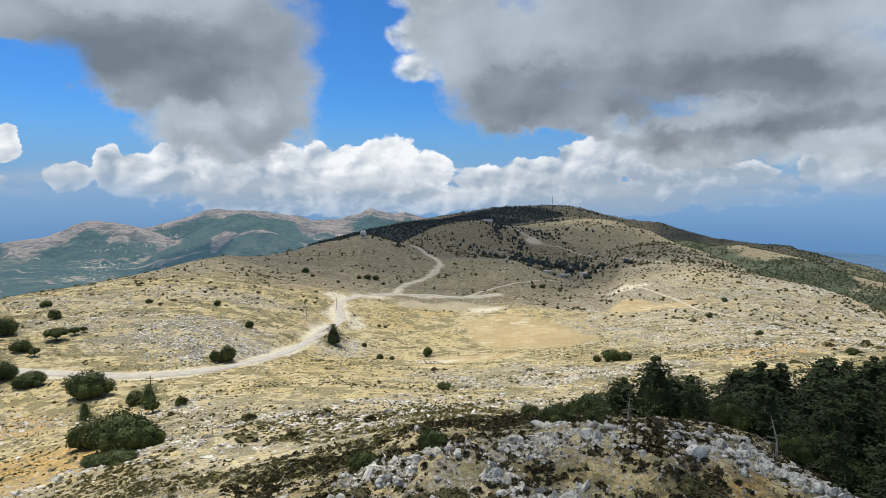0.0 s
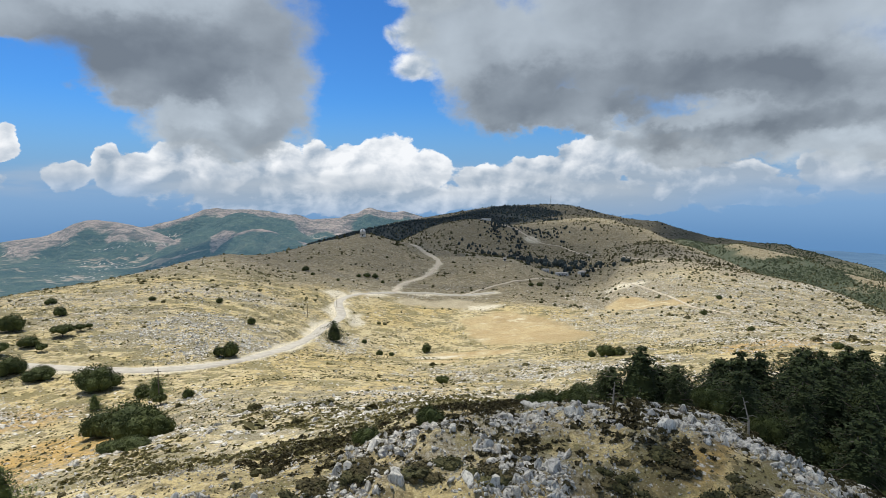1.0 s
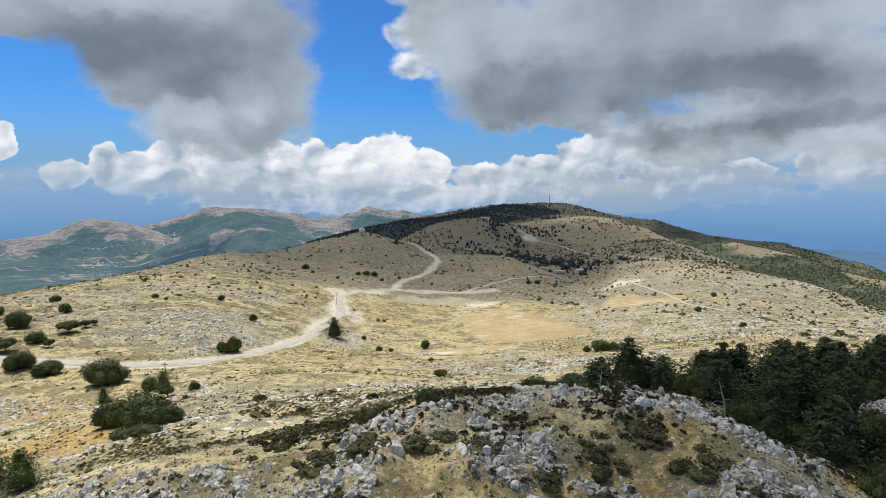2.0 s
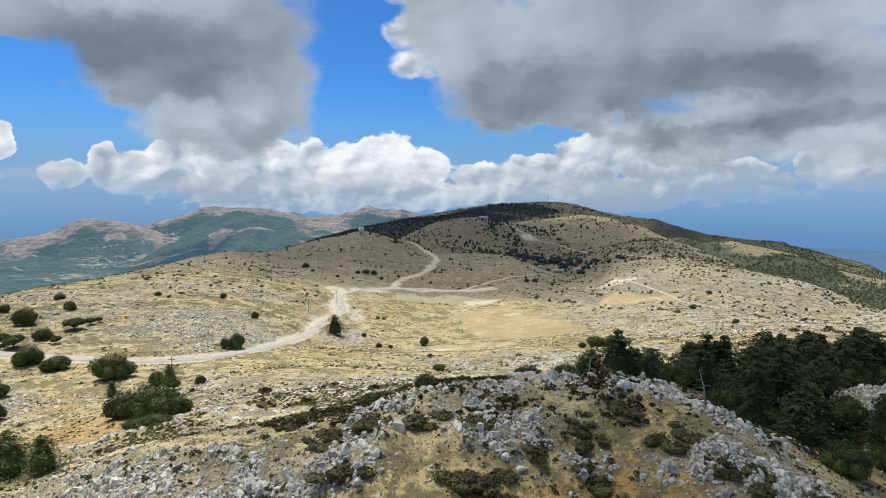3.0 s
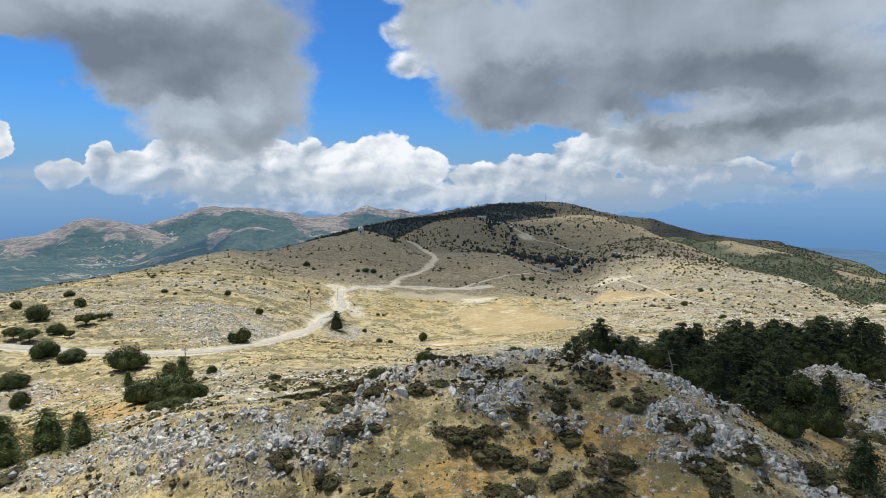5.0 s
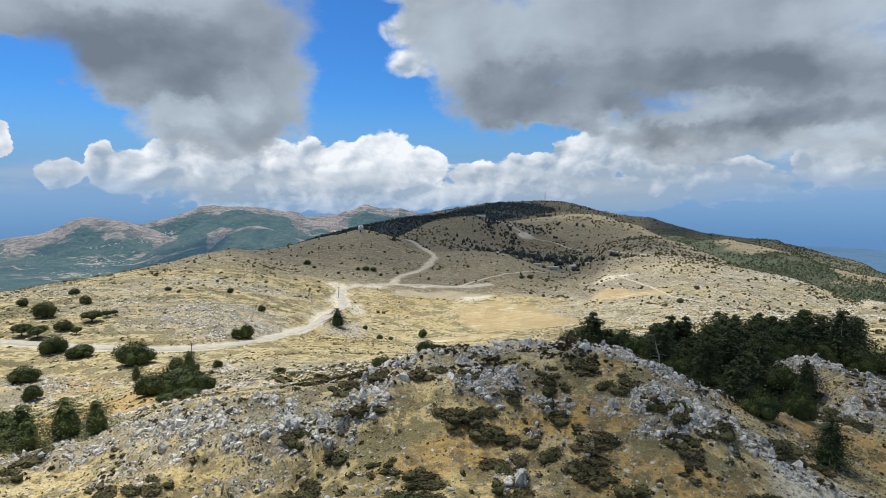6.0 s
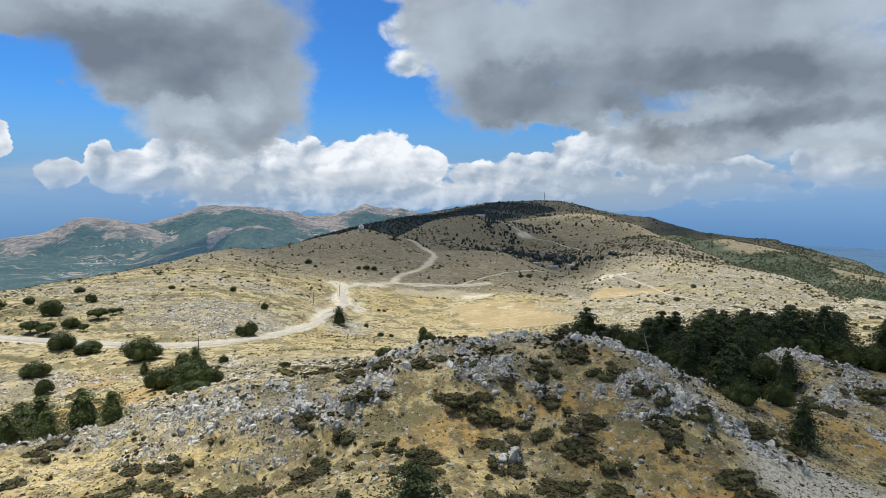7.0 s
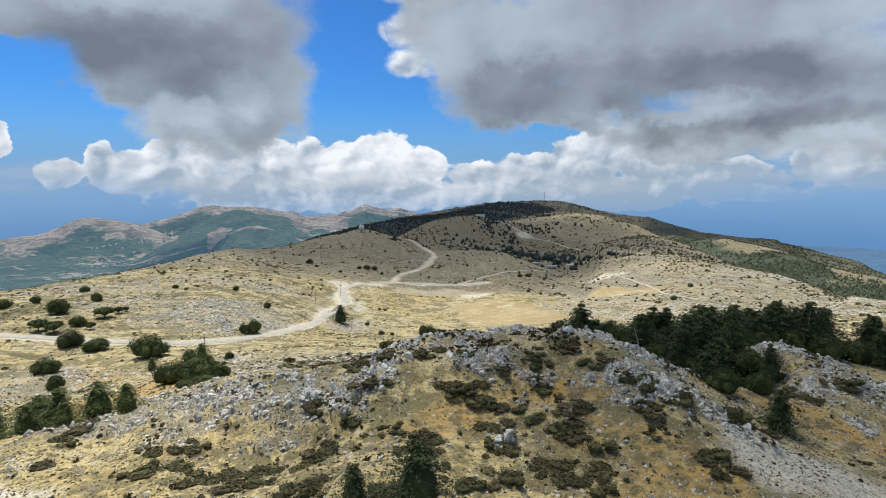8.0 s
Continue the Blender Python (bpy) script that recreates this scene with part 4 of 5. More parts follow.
tagged(sheet("ground", ~far_off, GROUND), "dry stony mountain ground with yellow grass and scree", "ground", kind="structure")
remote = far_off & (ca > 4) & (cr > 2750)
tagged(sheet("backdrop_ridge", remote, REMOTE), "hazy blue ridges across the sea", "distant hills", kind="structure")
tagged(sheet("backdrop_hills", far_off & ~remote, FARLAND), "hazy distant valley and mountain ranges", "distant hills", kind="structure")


def strip(name, line, line_z, half, mat, label):
    """A road laid on its bed: a top a little higher in the middle, and two low sides."""
    way = np.gradient(line, axis=0)
    side = np.stack([way[:, 1], -way[:, 0]], 1) / np.linalg.norm(way, axis=1)[:, None]
    offs, drops = (-half - 0.5, -half, -half * 0.5, 0, half * 0.5, half, half + 0.5), (-0.45, 0.0, 0.05, 0.08, 0.05, 0.0, -0.45)
    wob = half * 0.12 * np.array([fbm(line[:, 0] + 50 * k, line[:, 1], 9, 3, 70) for k in range(len(offs))])
    v = np.stack([np.concatenate([line + side * (o + wob[k] * np.sign(o))[:, None], (line_z + d)[:, None]], 1) for k, (o, d) in enumerate(zip(offs, drops))], 1)
    n, m = v.shape[:2]
    idx = np.arange(n * m).reshape(n, m)
    f = np.stack([idx[:-1, :-1], idx[:-1, 1:], idx[1:, 1:], idx[1:, :-1]], -1).reshape(-1, 4)
    return tagged(mesh_object(name, v.reshape(-1, 3), f[:, ::-1], mat), label, "road", kind="structure")


strip("road", ROAD_LINE, ROAD_Z, 2.5, ROAD_TOP, "pale worn mountain road with gravel edges")
strip("road_track", TRACK_LINE, TRACK_Z, 2.0, TRACK_TOP, "dirt track winding over the bare hill")


HILL_TRACK = spline(((124, 1222), (146, 1198), (160, 1160), (172, 1125), (194, 1100), (219, 1084), (236, 1040), (240, 980), (234, 930), (229, 892), (236, 850)), 8.0)
LOWER_TRACK = spline(((175, 742), (209, 752), (224, 735), (230, 705), (238, 684), (252, 660)), 8.0)
FIELD_TRACK = spline(((142, 502), (150, 474), (157, 445), (160, 411), (159, 380), (158, 359), (166, 330)), 5.0)
RIDGE_TRACK = spline(((14, 430), (50, 470), (75, 500), (92, 524), (110, 545)), 5.0)
for line, half in ((HILL_TRACK, 2.6), (LOWER_TRACK, 2.2), (FIELD_TRACK, 0.6), (RIDGE_TRACK, 0.9)):
    strip("road_path", line, ground_height(line[:, 0], line[:, 1]) + 0.35, half, TRACK_TOP, "pale dirt track across the dry hillside")


# ---- clouds overhead, which shade the hills below them ----
def ball(cuts):
    bm = bmesh.new()
    bmesh.ops.create_icosphere(bm, subdivisions=cuts, radius=1.0)
    v = np.array([p.co[:] for p in bm.verts])
    f = np.array([[p.index for p in q.verts] for q in bm.faces])
    bm.free()
    return v, f


BALL = {n: ball(n) for n in (1, 2, 3, 4)}


def joined(pieces):
    """Vertices and faces of several pieces put into one list each."""
    verts, faces, at = [], [], 0
    for v, f in pieces:
        verts.append(v)
        faces.append(f + at)
        at += len(v)
    return np.concatenate(verts), np.concatenate(faces)


def cumulus(foot_x, foot_y, half_x, half_y, up, seed, foot_z=40.0, stuff=THIN_CLOUD):
    """A thin cloud: a wide outer body and a denser lumpy core, flat below, placed so that its shade falls about the foot."""
    pieces = []
    for k, (size, dx, dy) in enumerate(((1.08, 0, 0), (0.86, 0.04, -0.03), (0.62, -0.06, 0.05))):
        v = BALL[4][0].copy()
        lumps = np.array([noise.fractal(Vector(p) * 1.8 + Vector((seed * 7.1, k * 3.3, 0)), 0.9, 2.1, 4) for p in v])
        v = v * (size * (1 + 0.24 * lumps))[:, None] + [dx, dy, 0]
        v[:, 2] = np.maximum(v[:, 2], -0.25)
        pieces.append((v * [half_x, half_y, 0.3 * min(half_x, half_y)], BALL[4][1]))
    v, f = joined(pieces)
    ob = mesh_object("backdrop_cloud", v, f, stuff)
    ob.location = Vector((foot_x, foot_y, foot_z)) + SUN_WAY * (up / SUN_WAY.z)
    return tagged(ob, "thin flat-based cumulus cloud overhead", "cloud", kind="structure")


cumulus(80, 44, 88, 84, 700, 1, 55, GREY_CLOUD)
cumulus(-60, 600, 235, 165, 800, 2, 20)
cumulus(110, 1010, 240, 380, 1200, 3, 0, THICK_CLOUD)
cumulus(300, 2150, 620, 380, 1500, 4, 0, THICK_CLOUD)
cumulus(-140, 1740, 360, 260, 1500, 6, 0, THICK_CLOUD)
cumulus(1000, 1950, 340, 300, 1600, 7, -40, THICK_CLOUD)
cumulus(-1200, 2830, 330, 110, 1700, 5, -240, THICK_CLOUD)


# ---- rocks ----
def part(name, v, f, mat, parent, label="", smooth_faces=False):
    ob = mesh_object(name, v, f, mat, smooth_faces)
    ob.parent = parent
    return tagged(ob, label)


def stone_shape(seed, cuts):
    """A cracked limestone block: a ball cut by random planes, roughened."""
    rng = np.random.default_rng(seed)
    v, f = BALL[cuts]
    n = rng.standard_normal((8, 3))
    n /= np.linalg.norm(n, axis=1)[:, None]
    d = rng.uniform(0.38, 0.85, 8)
    reach = np.min(np.where(v @ n.T > 0.05, d / np.maximum(v @ n.T, 0.05), 9.0), axis=1)
    reach = np.minimum(reach, 1.25) * (1 + 0.05 * rng.standard_normal(len(v)))
    return v * reach[:, None] * rng.uniform(0.65, 1.25, 3) * [1.1, 0.9, 1.0], f


def chip(seed):
    """A small stone of eight facets."""
    r = np.random.default_rng(seed)
    v = np.array([(1, 0, 0), (0, 1, 0), (-1, 0, 0), (0, -1, 0), (0, 0, 1), (0, 0, -1)], float) * r.uniform(0.7, 1.3, (6, 1)) + r.normal(0, 0.22, (6, 3))
    return v, np.array([(0, 1, 4), (1, 2, 4), (2, 3, 4), (3, 0, 4), (1, 0, 5), (2, 1, 5), (3, 2, 5), (0, 3, 5)])


CHIPS = [chip(60 + k) for k in range(10)]
STONES = {cuts: [stone_shape(100 * cuts + k, cuts) for k in range(12)] for cuts in (1, 2, 3)}
rng = np.random.default_rng(5)


def scatter(count, low, high, density, seed):
    """Random places in a box, kept as often as density(x, y) says."""
    r = np.random.default_rng(seed)
    x, y = r.uniform(low[0], high[0], count), r.uniform(low[1], high[1], count)
    kept = r.uniform(0, 1, count) < density(x, y)
    return x[kept], y[kept]


def field_of(name, x, y, sizes, shapes, mat, sink, label, category, seed, squash=1.0, smooth_faces=False, lean=0.35):
    """One object of kind stuff: shapes strewn over the ground at x, y."""
    r = np.random.default_rng(seed)
    n = len(x)
    z = ground_height(x, y)
    kind, yaw, tilt = r.integers(len(shapes), size=n), r.uniform(0, 6.28, n), r.normal(0, lean, n)
    scale = np.stack([r.uniform(0.75, 1.35, n), r.uniform(0.75, 1.2, n), squash * r.uniform(0.7, 1.3, n)], 1) * np.asarray(sizes)[:, None]
    verts, faces, at = [], [], 0
    for k, (v, f) in enumerate(shapes):
        i = np.flatnonzero(kind == k)
        w = v[None] * scale[i][:, None, :]
        ct, st, cy, sy = (g(q[i])[:, None] for g, q in ((np.cos, tilt), (np.sin, tilt), (np.cos, yaw), (np.sin, yaw)))
        w = np.stack([w[..., 0], w[..., 1] * ct - w[..., 2] * st, w[..., 1] * st + w[..., 2] * ct], -1)
        w = np.stack([w[..., 0] * cy - w[..., 1] * sy + x[i][:, None], w[..., 0] * sy + w[..., 1] * cy + y[i][:, None], w[..., 2] + (z[i] - sink * np.asarray(sizes)[i])[:, None]], -1)
        verts.append(w.reshape(-1, 3))
        faces.append((f[None] + (at + len(v) * np.arange(len(i)))[:, None, None]).reshape(-1, 3))
        at += len(v) * len(i)
    return tagged(mesh_object(name, np.concatenate(verts), np.concatenate(faces), mat, smooth_faces), label, category, kind="stuff")


def crest_density(x, y):
    clumps = smooth(fbm(x, y, 3.4, 4, 81), -0.10, 0.08)
    return np.clip(outcrop(x, y) * (0.06 + 0.94 * clumps) + 0.10 * smooth(fbm(x, y, 7, 4, 85), 0.14, 0.22) + 0.004, 0, 1)


def field_density(x, y):
    clumps = smooth(fbm(x, y, 9, 4, 83), -0.02, 0.22)
    off_road = (line_distance(x, y, ROAD_LINE) > 5) & (blot(x, y, BASIN_SOIL, 12, 30) < 0.3) & (blot(x, y, BASIN_MUD, 12, 30) < 0.3)
    return (blot(x, y, FIELD_ROCKS, 16, 22, 0.8) * (0.10 + 0.75 * clumps) + 0.03) * off_road


# the largest blocks of the knoll's crest, one by one
templates = []
for k in range(12):
    v, f = STONES[2][k]
    ob = mesh_object("boulder", v, f, LIMESTONE, False)
    templates.append(tagged(ob, "pale grey fissured limestone boulder on the rocky knoll", "boulder", "boulders on the knoll"))
bx, by = scatter(1500, (-60, 5), (95, 78), lambda x, y: outcrop(x, y), 11)
bx, by = bx[:290], by[:290]
bz = ground_height(bx, by)
for k, (x, y, z) in enumerate(zip(bx, by, bz)):
    size = float(0.26 + 0.40 * rng.uniform(0, 1) ** 2.0)
    m = Matrix.LocRotScale((x, y, z - 0.10 * size), Euler((rng.normal(0, 0.3), rng.normal(0, 0.3), rng.uniform(0, 6.28))), None)
    ob = templates[k] if k < 12 else templates[k % 12].copy()
    if k >= 12:
        scene.collection.objects.link(ob)
    ob.matrix_world = m @ Matrix.Diagonal((size * rng.uniform(0.8, 1.5), size, size * rng.uniform(0.7, 1.3), 1))

x, y = scatter(17000, (-62, 0), (95, 80), lambda x, y: crest_density(x, y) ** 2.2, 18)
field_of("limestone_blocks", x, y, 0.24 + 0.40 * rng.uniform(0, 1, len(x)) ** 1.7, STONES[2], LIMESTONE, 0.15, "jagged pale limestone blocks crowded along the rocky crest", "rocks", 19, 1.2, lean=0.45)
x, y = scatter(90000, (-62, 0), (95, 80), lambda x, y: crest_density(x, y) ** 1.4, 12)
field_of("limestone_rubble", x, y, 0.13 + 0.30 * rng.uniform(0, 1, len(x)) ** 2.0, STONES[1], LIMESTONE, 0.1, "grey limestone rubble breaking through the thin soil", "rubble", 13, 1.2, lean=0.5)
x, y = scatter(170000, (-62, 0), (95, 80), lambda x, y: outcrop(x, y) * 0.30 + 0.07 + 0.22 * smooth(fbm(x, y, 5, 4, 87), -0.02, 0.2), 16)
field_of("limestone_chips", x, y, 0.05 + 0.11 * rng.uniform(0, 1, len(x)) ** 1.8, CHIPS, LIMESTONE, 0.0, "small chips of pale limestone strewn over the knoll", "stones", 17, 1.0)
x, y = scatter(260000, (-260, 80), (300, 480), lambda x, y: np.minimum(field_density(x, y) * 1.15, 1), 14)
field_of("scattered_limestone", x, y, 0.18 + 0.85 * rng.uniform(0, 1, len(x)) ** 3.0, STONES[1], LIMESTONE, 0.2, "pale limestone blocks scattered over the slopes", "rocks", 15, 0.8)
x, y = scatter(6000, (-150, 200), (-60, 300), lambda x, y: blot(x, y, ((-108, 252, 24, 24, 0), (-90, 228, 16, 16, -20)), 10, 12, 0.6) * (0.15 + 0.85 * smooth(fbm(x, y, 7, 4, 84), -0.08, 0.1)) * (line_distance(x, y, ROAD_LINE) > 6), 20)
field_of("hummock_limestone", x, y, 0.30 + 0.80 * rng.uniform(0, 1, len(x)) ** 2.0, STONES[1], LIMESTONE, 0.15, "crowded pale limestone blocks on a stony hummock", "rocks", 22)


# ---- scrub ----
def leaf_cloud(centres, normals, size, r, out=0.5):
    """One small leaf blade (a bent quad of two triangles) per centre, lying roughly across its normal."""
    n = len(centres)
    a = r.standard_normal((n, 3))
    nn = normals + out * r.standard_normal((n, 3))
    nn /= np.linalg.norm(nn, axis=1)[:, None]
    u = np.cross(nn, a)
    u /= np.linalg.norm(u, axis=1)[:, None]
    w = np.cross(nn, u)
    s = size * r.uniform(0.6, 1.4, (n, 1))
    v = np.stack([centres - u * s, centres - w * s * 0.55 + nn * s * 0.15, centres + u * s, centres + w * s * 0.55 + nn * s * 0.15], 1).reshape(-1, 3)
    i = np.arange(n)[:, None] * 4
    return v, np.concatenate([i + [0, 1, 2], i + [0, 2, 3]])


def mound(seed, leaves, size, height=0.42, lobes=4):
    """A low cushion of scrub of about 1 m half width: leaves over a few flat lobes with an uneven rim."""
    r = np.random.default_rng(seed)
    pts, nrm = [], []
    centres = [(r.normal(0, 0.42), r.normal(0, 0.32), r.uniform(0.35, 0.72)) for _ in range(lobes)]
    for k in range(leaves):
        cx, cy, rad = centres[k % lobes]
        d = r.standard_normal(3)
        d[2] = abs(d[2])
        d /= np.linalg.norm(d)
        q = rad * r.uniform(0.72, 1.05)
        pts.append((cx + d[0] * q, cy + d[1] * q, d[2] * q * height / 0.6))
        nrm.append(d)
    v, f = leaf_cloud(np.array(pts), np.array(nrm), size, r, 0.6)
    core = []
    for cx, cy, rad in centres:
        b = BALL[1][0] * [rad * 0.86, rad * 0.86, rad * 0.8 * height / 0.6]
        core.append((b + [cx, cy, -0.02], BALL[1][1]))
    return joined([(v, f)] + core)


SHRUB_MESHES = [mound(k, 260, 0.105, r_h, 4 + k % 3) for k, r_h in enumerate((0.42, 0.5, 0.36, 0.6, 0.45, 0.5, 0.4, 0.55))]
SMALL_MOUNDS = [mound(50 + k, 8, 0.40, 0.4, 1) for k in range(8)]
FLAT_MOUNDS = [mound(70 + k, 10, 0.42, 0.25, 1) for k in range(6)]


def knoll_shrubs(x, y):
    clumps = smooth(fbm(x, y, 9, 4, 91), 0.10, 0.22)
    inside = smooth(np.hypot((x - 8) / 48, (y - 30) / 36), 1.1, 0.9)
    return inside * (0.05 + 0.95 * clumps) * (1 - 0.8 * blot(x, y, ((42, 21, 9, 6, 10), (-40, 18, 18, 9, 25)), 4, 8))


templates = []
for k, (v, f) in enumerate(SHRUB_MESHES):
    ob = mesh_object("shrub", v, f, (HEATH, SCRUB_LEAVES)[k % 2], False)
    templates.append(tagged(ob, "low dark brown-green spiny shrub on stony ground", "shrub", "shrubs on the knoll"))
# x, y and half width of the larger patches
PATCHES_WEST = ((-2.9, 23.5, 2.6), (-1.2, 20.4, 1.6), (-12.7, 22.6, 1.4), (-10.4, 28.9, 1.4), (-7.7, 33.8, 1.3), (-14, 14.2, 2.6), (-12, 15, 1.5), (-0.6, 40.5, 1.8), (-6.1, 41, 1.8), (-9.9, 40.1, 1.8),
                (-29.3, 28.5, 1.6), (-29.1, 23.4, 2), (-33, 27.6, 1.2), (-23, 20.5, 1.8), (-24.8, 19.8, 1.4), (-31.8, 21.3, 1.2), (-48.8, 40.5, 1.8), (-49.1, 36.7, 1.4), (-48, 29, 1.2), (-19.3, 18.3, 2),
                (-21.3, 22.5, 1.2), (-11.4, 25.8, 1), (-17.9, 22.6, 1), (-3.4, 12.4, 1.6), (-14.8, 33.2, 1.2))
PATCHES_EAST = ((4.5, 32.1, 3), (1.7, 33.3, 1.6), (7.2, 30.5, 2), (14.2, 25.8, 2.4), (16, 23.6, 1.6), (7.4, 25.8, 2), (8.3, 22.6, 1.4), (12.3, 32.6, 1.5), (17.6, 28, 1.2), (4, 14, 1.8), (8, 17.4, 1.8),
                (11.7, 19.1, 1.8), (13.8, 16.6, 1.5), (17.6, 17.9, 1.8), (29.9, 18.4, 1.8), (29.5, 19.4, 1.2), (8.3, 35.2, 1.2), (21.8, 36.1, 1.4), (25.4, 31.4, 1.8), (27, 29.9, 1.2), (30.1, 28.2, 1.6),
                (36.6, 29.4, 2.2), (40.7, 31.8, 2), (13.9, 37.8, 1.3), (18.1, 39.9, 1.2), (24.8, 27.4, 1), (4.1, 39.3, 1.2), (64.5, 61.1, 1.4), (63.3, 51.8, 1.6), (64.6, 49.6, 1.4), (56.8, 45.7, 1.5), (55.1, 50.2, 1))
spread = []
for px, py, half in PATCHES_WEST + PATCHES_EAST:
    for k in range(int(1.5 + 1.75 * half)):
        a, q = rng.uniform(0, 6.28), half * math.sqrt(rng.uniform(0, 1))
        spread.append((px + q * math.cos(a) * 1.15, py + q * math.sin(a) * 0.75, rng.uniform(1.0, 1.65)))
sx, sy = scatter(1500, (-45, 2), (62, 66), knoll_shrubs, 21)
spread += [(x, y, rng.uniform(0.35, 0.9)) for x, y in zip(sx[:70], sy[:70])]
sz = ground_height(np.array([p[0] for p in spread]), np.array([p[1] for p in spread]))
for k, ((x, y, size), z) in enumerate(zip(spread, sz)):
    ob = templates[k] if k < 8 else templates[k % 8].copy()
    if k >= 8:
        scene.collection.objects.link(ob)
    ob.matrix_world = Matrix.LocRotScale((x, y, z - 0.03), Euler((rng.normal(0, 0.08), rng.normal(0, 0.08), rng.uniform(0, 6.28))), (size * 1.25, size, 0.45 + 0.35 * size))

x, y = scatter(20000, (-62, 0), (95, 80), lambda x, y: 0.03 + 0.4 * smooth(fbm(x, y, 5, 4, 91), 0.06, 0.2) * blot(x, y, HEATH_SLOPES, 8, 10, 0.7) + 0.75 * outcrop(x, y) * smooth(fbm(x, y, 4, 3, 93), -0.02, 0.12), 22)
field_of("heath_tufts", x, y, 0.18 + 0.56 * rng.uniform(0, 1, len(x)) ** 2.0, SMALL_MOUNDS, HEATH, 0.02, "small brown cushions of dry heath", "heath", 23, lean=0.1)


def slope_scrub(x, y):
    bands = smooth(fbm(x * 0.6, y * 1.4, 10, 4, 95), 0.08, 0.20) * smooth(fbm(x, y, 60, 3, 97), -0.30, 0.10)
    bands = np.maximum(bands, smooth(fbm(x * 0.5, y * 1.3, 12, 4, 96), 0.02, 0.16) * blot(x, y, ((-210, 330, 110, 110, 20), (-150, 250, 60, 40, 0)), 30, 40, 0.7))
    off = (line_distance(x, y, ROAD_LINE) > 6) & (line_distance(x, y, TRACK_LINE) > 5) & (blot(x, y, BASIN_SOIL, 12, 30) < 0.2) & (blot(x, y, BASIN_MUD, 12, 30) < 0.2)
    return (0.9 * bands + 0.05) * off


def tuft(seed):
    """A tussock: a low ragged cone of five blades."""
    r = np.random.default_rng(seed)
    a = np.sort(r.uniform(0, 6.28, 5))
    v = np.concatenate([[(r.normal(0, 0.2), r.normal(0, 0.2), r.uniform(0.5, 0.8))], np.stack([np.cos(a), np.sin(a), np.full(5, -0.05)], 1) * r.uniform(0.6, 1.2, (5, 1))])
    return v, np.array([(0, 1 + k, 1 + (k + 1) % 5) for k in range(5)])


def tussocks(x, y):
    open_land = (line_distance(x, y, ROAD_LINE) > 5) & (blot(x, y, BASIN_SOIL, 12, 30) < 0.2) & (blot(x, y, BASIN_MUD, 12, 30) < 0.2)
    return open_land * smooth(y, 560, 200) * (0.12 + 0.88 * smooth(fbm(x, y, 16, 4, 99), -0.06, 0.22))


x, y = scatter(60000, (-62, 0), (95, 62), lambda x, y: 0.18 + 0.5 * smooth(fbm(x, y, 6, 4, 98), -0.04, 0.2), 28)
field_of("heath_grass", x, y, 0.07 + 0.17 * rng.uniform(0, 1, len(x)) ** 2, [tuft(80 + k) for k in range(8)], HEATH, 0.0, "small brown tussocks of dry grass and heath", "grass tufts", 29, lean=0.05)
x, y = scatter(190000, (-300, 62), (340, 460), tussocks, 26)
field_of("grass_tufts", x, y, 0.15 + 0.36 * rng.uniform(0, 1, len(x)) ** 2.4, [tuft(90 + k) for k in range(8)], SCRUB_LEAVES, 0.0, "dark dry tussocks dotted over the pale grass", "grass tufts", 27, lean=0.05)
def carpet_density(x, y):
    return smooth(fbm(x * 0.75, y * 0.9, 12, 4, 94), 0.05, 0.12) * smooth(x + 0.4 * y, -30, -14) * smooth(y, 150, 110)


x, y = scatter(17000, (-70, 56), (62, 145), lambda x, y: carpet_density(x, y) * smooth(np.hypot((x - 20) / 30, (y - 60) / 18), 0.9, 1.1), 30)
field_of("scrub_carpet", x, y, 0.40 + 0.6 * rng.uniform(0, 1, len(x)) ** 1.6, FLAT_MOUNDS, CARPET, 0.14, "olive carpets of low scrub on the slope", "scrub", 31, lean=0.05)
x, y = scatter(20000, (-24, 38), (52, 80), lambda x, y: (0.05 + 0.75 * smooth(fbm(x, y, 6, 4, 92), -0.01, 0.08)) * smooth(np.hypot((x - 16) / 36, (y - 58) / 19), 1.1, 0.9) * (1 - 0.6 * outcrop(x, y)), 45)
field_of("heath_carpet", x, y, 0.28 + 0.5 * rng.uniform(0, 1, len(x)) ** 1.6, FLAT_MOUNDS, HEATH, 0.05, "dark brown carpets of heath behind the rocky crest", "heath", 46, lean=0.05)
x, y = scatter(42000, (-330, 70), (320, 520), lambda x, y: slope_scrub(x, y) * smooth(y, 560, 120), 24)
field_of("scrub_patches", x, y, 0.4 + 1.1 * rng.uniform(0, 1, len(x)) ** 2, FLAT_MOUNDS, CARPET, 0.06, "flat olive-brown patches of scrub on dry grass", "scrub", 25, lean=0.05)


x, y = scatter(2600, (-340, 90), (330, 440), lambda x, y: blot(x, y, MAT_SLOPES, 25, 40, 0.6) * (0.12 + 0.88 * smooth(fbm(x, y, 45, 3, 101), -0.02, 0.2)) * (line_distance(x, y, ROAD_LINE) > 9), 47)
field_of("scrub_mats", x, y, 0.7 + 2.3 * rng.uniform(0, 1, len(x)) ** 1.8, FLAT_MOUNDS, MAT_SCRUB, -0.06, "dark olive-brown mats of low scrub spread over the slopes", "scrub", 48, 0.75, lean=0.03)


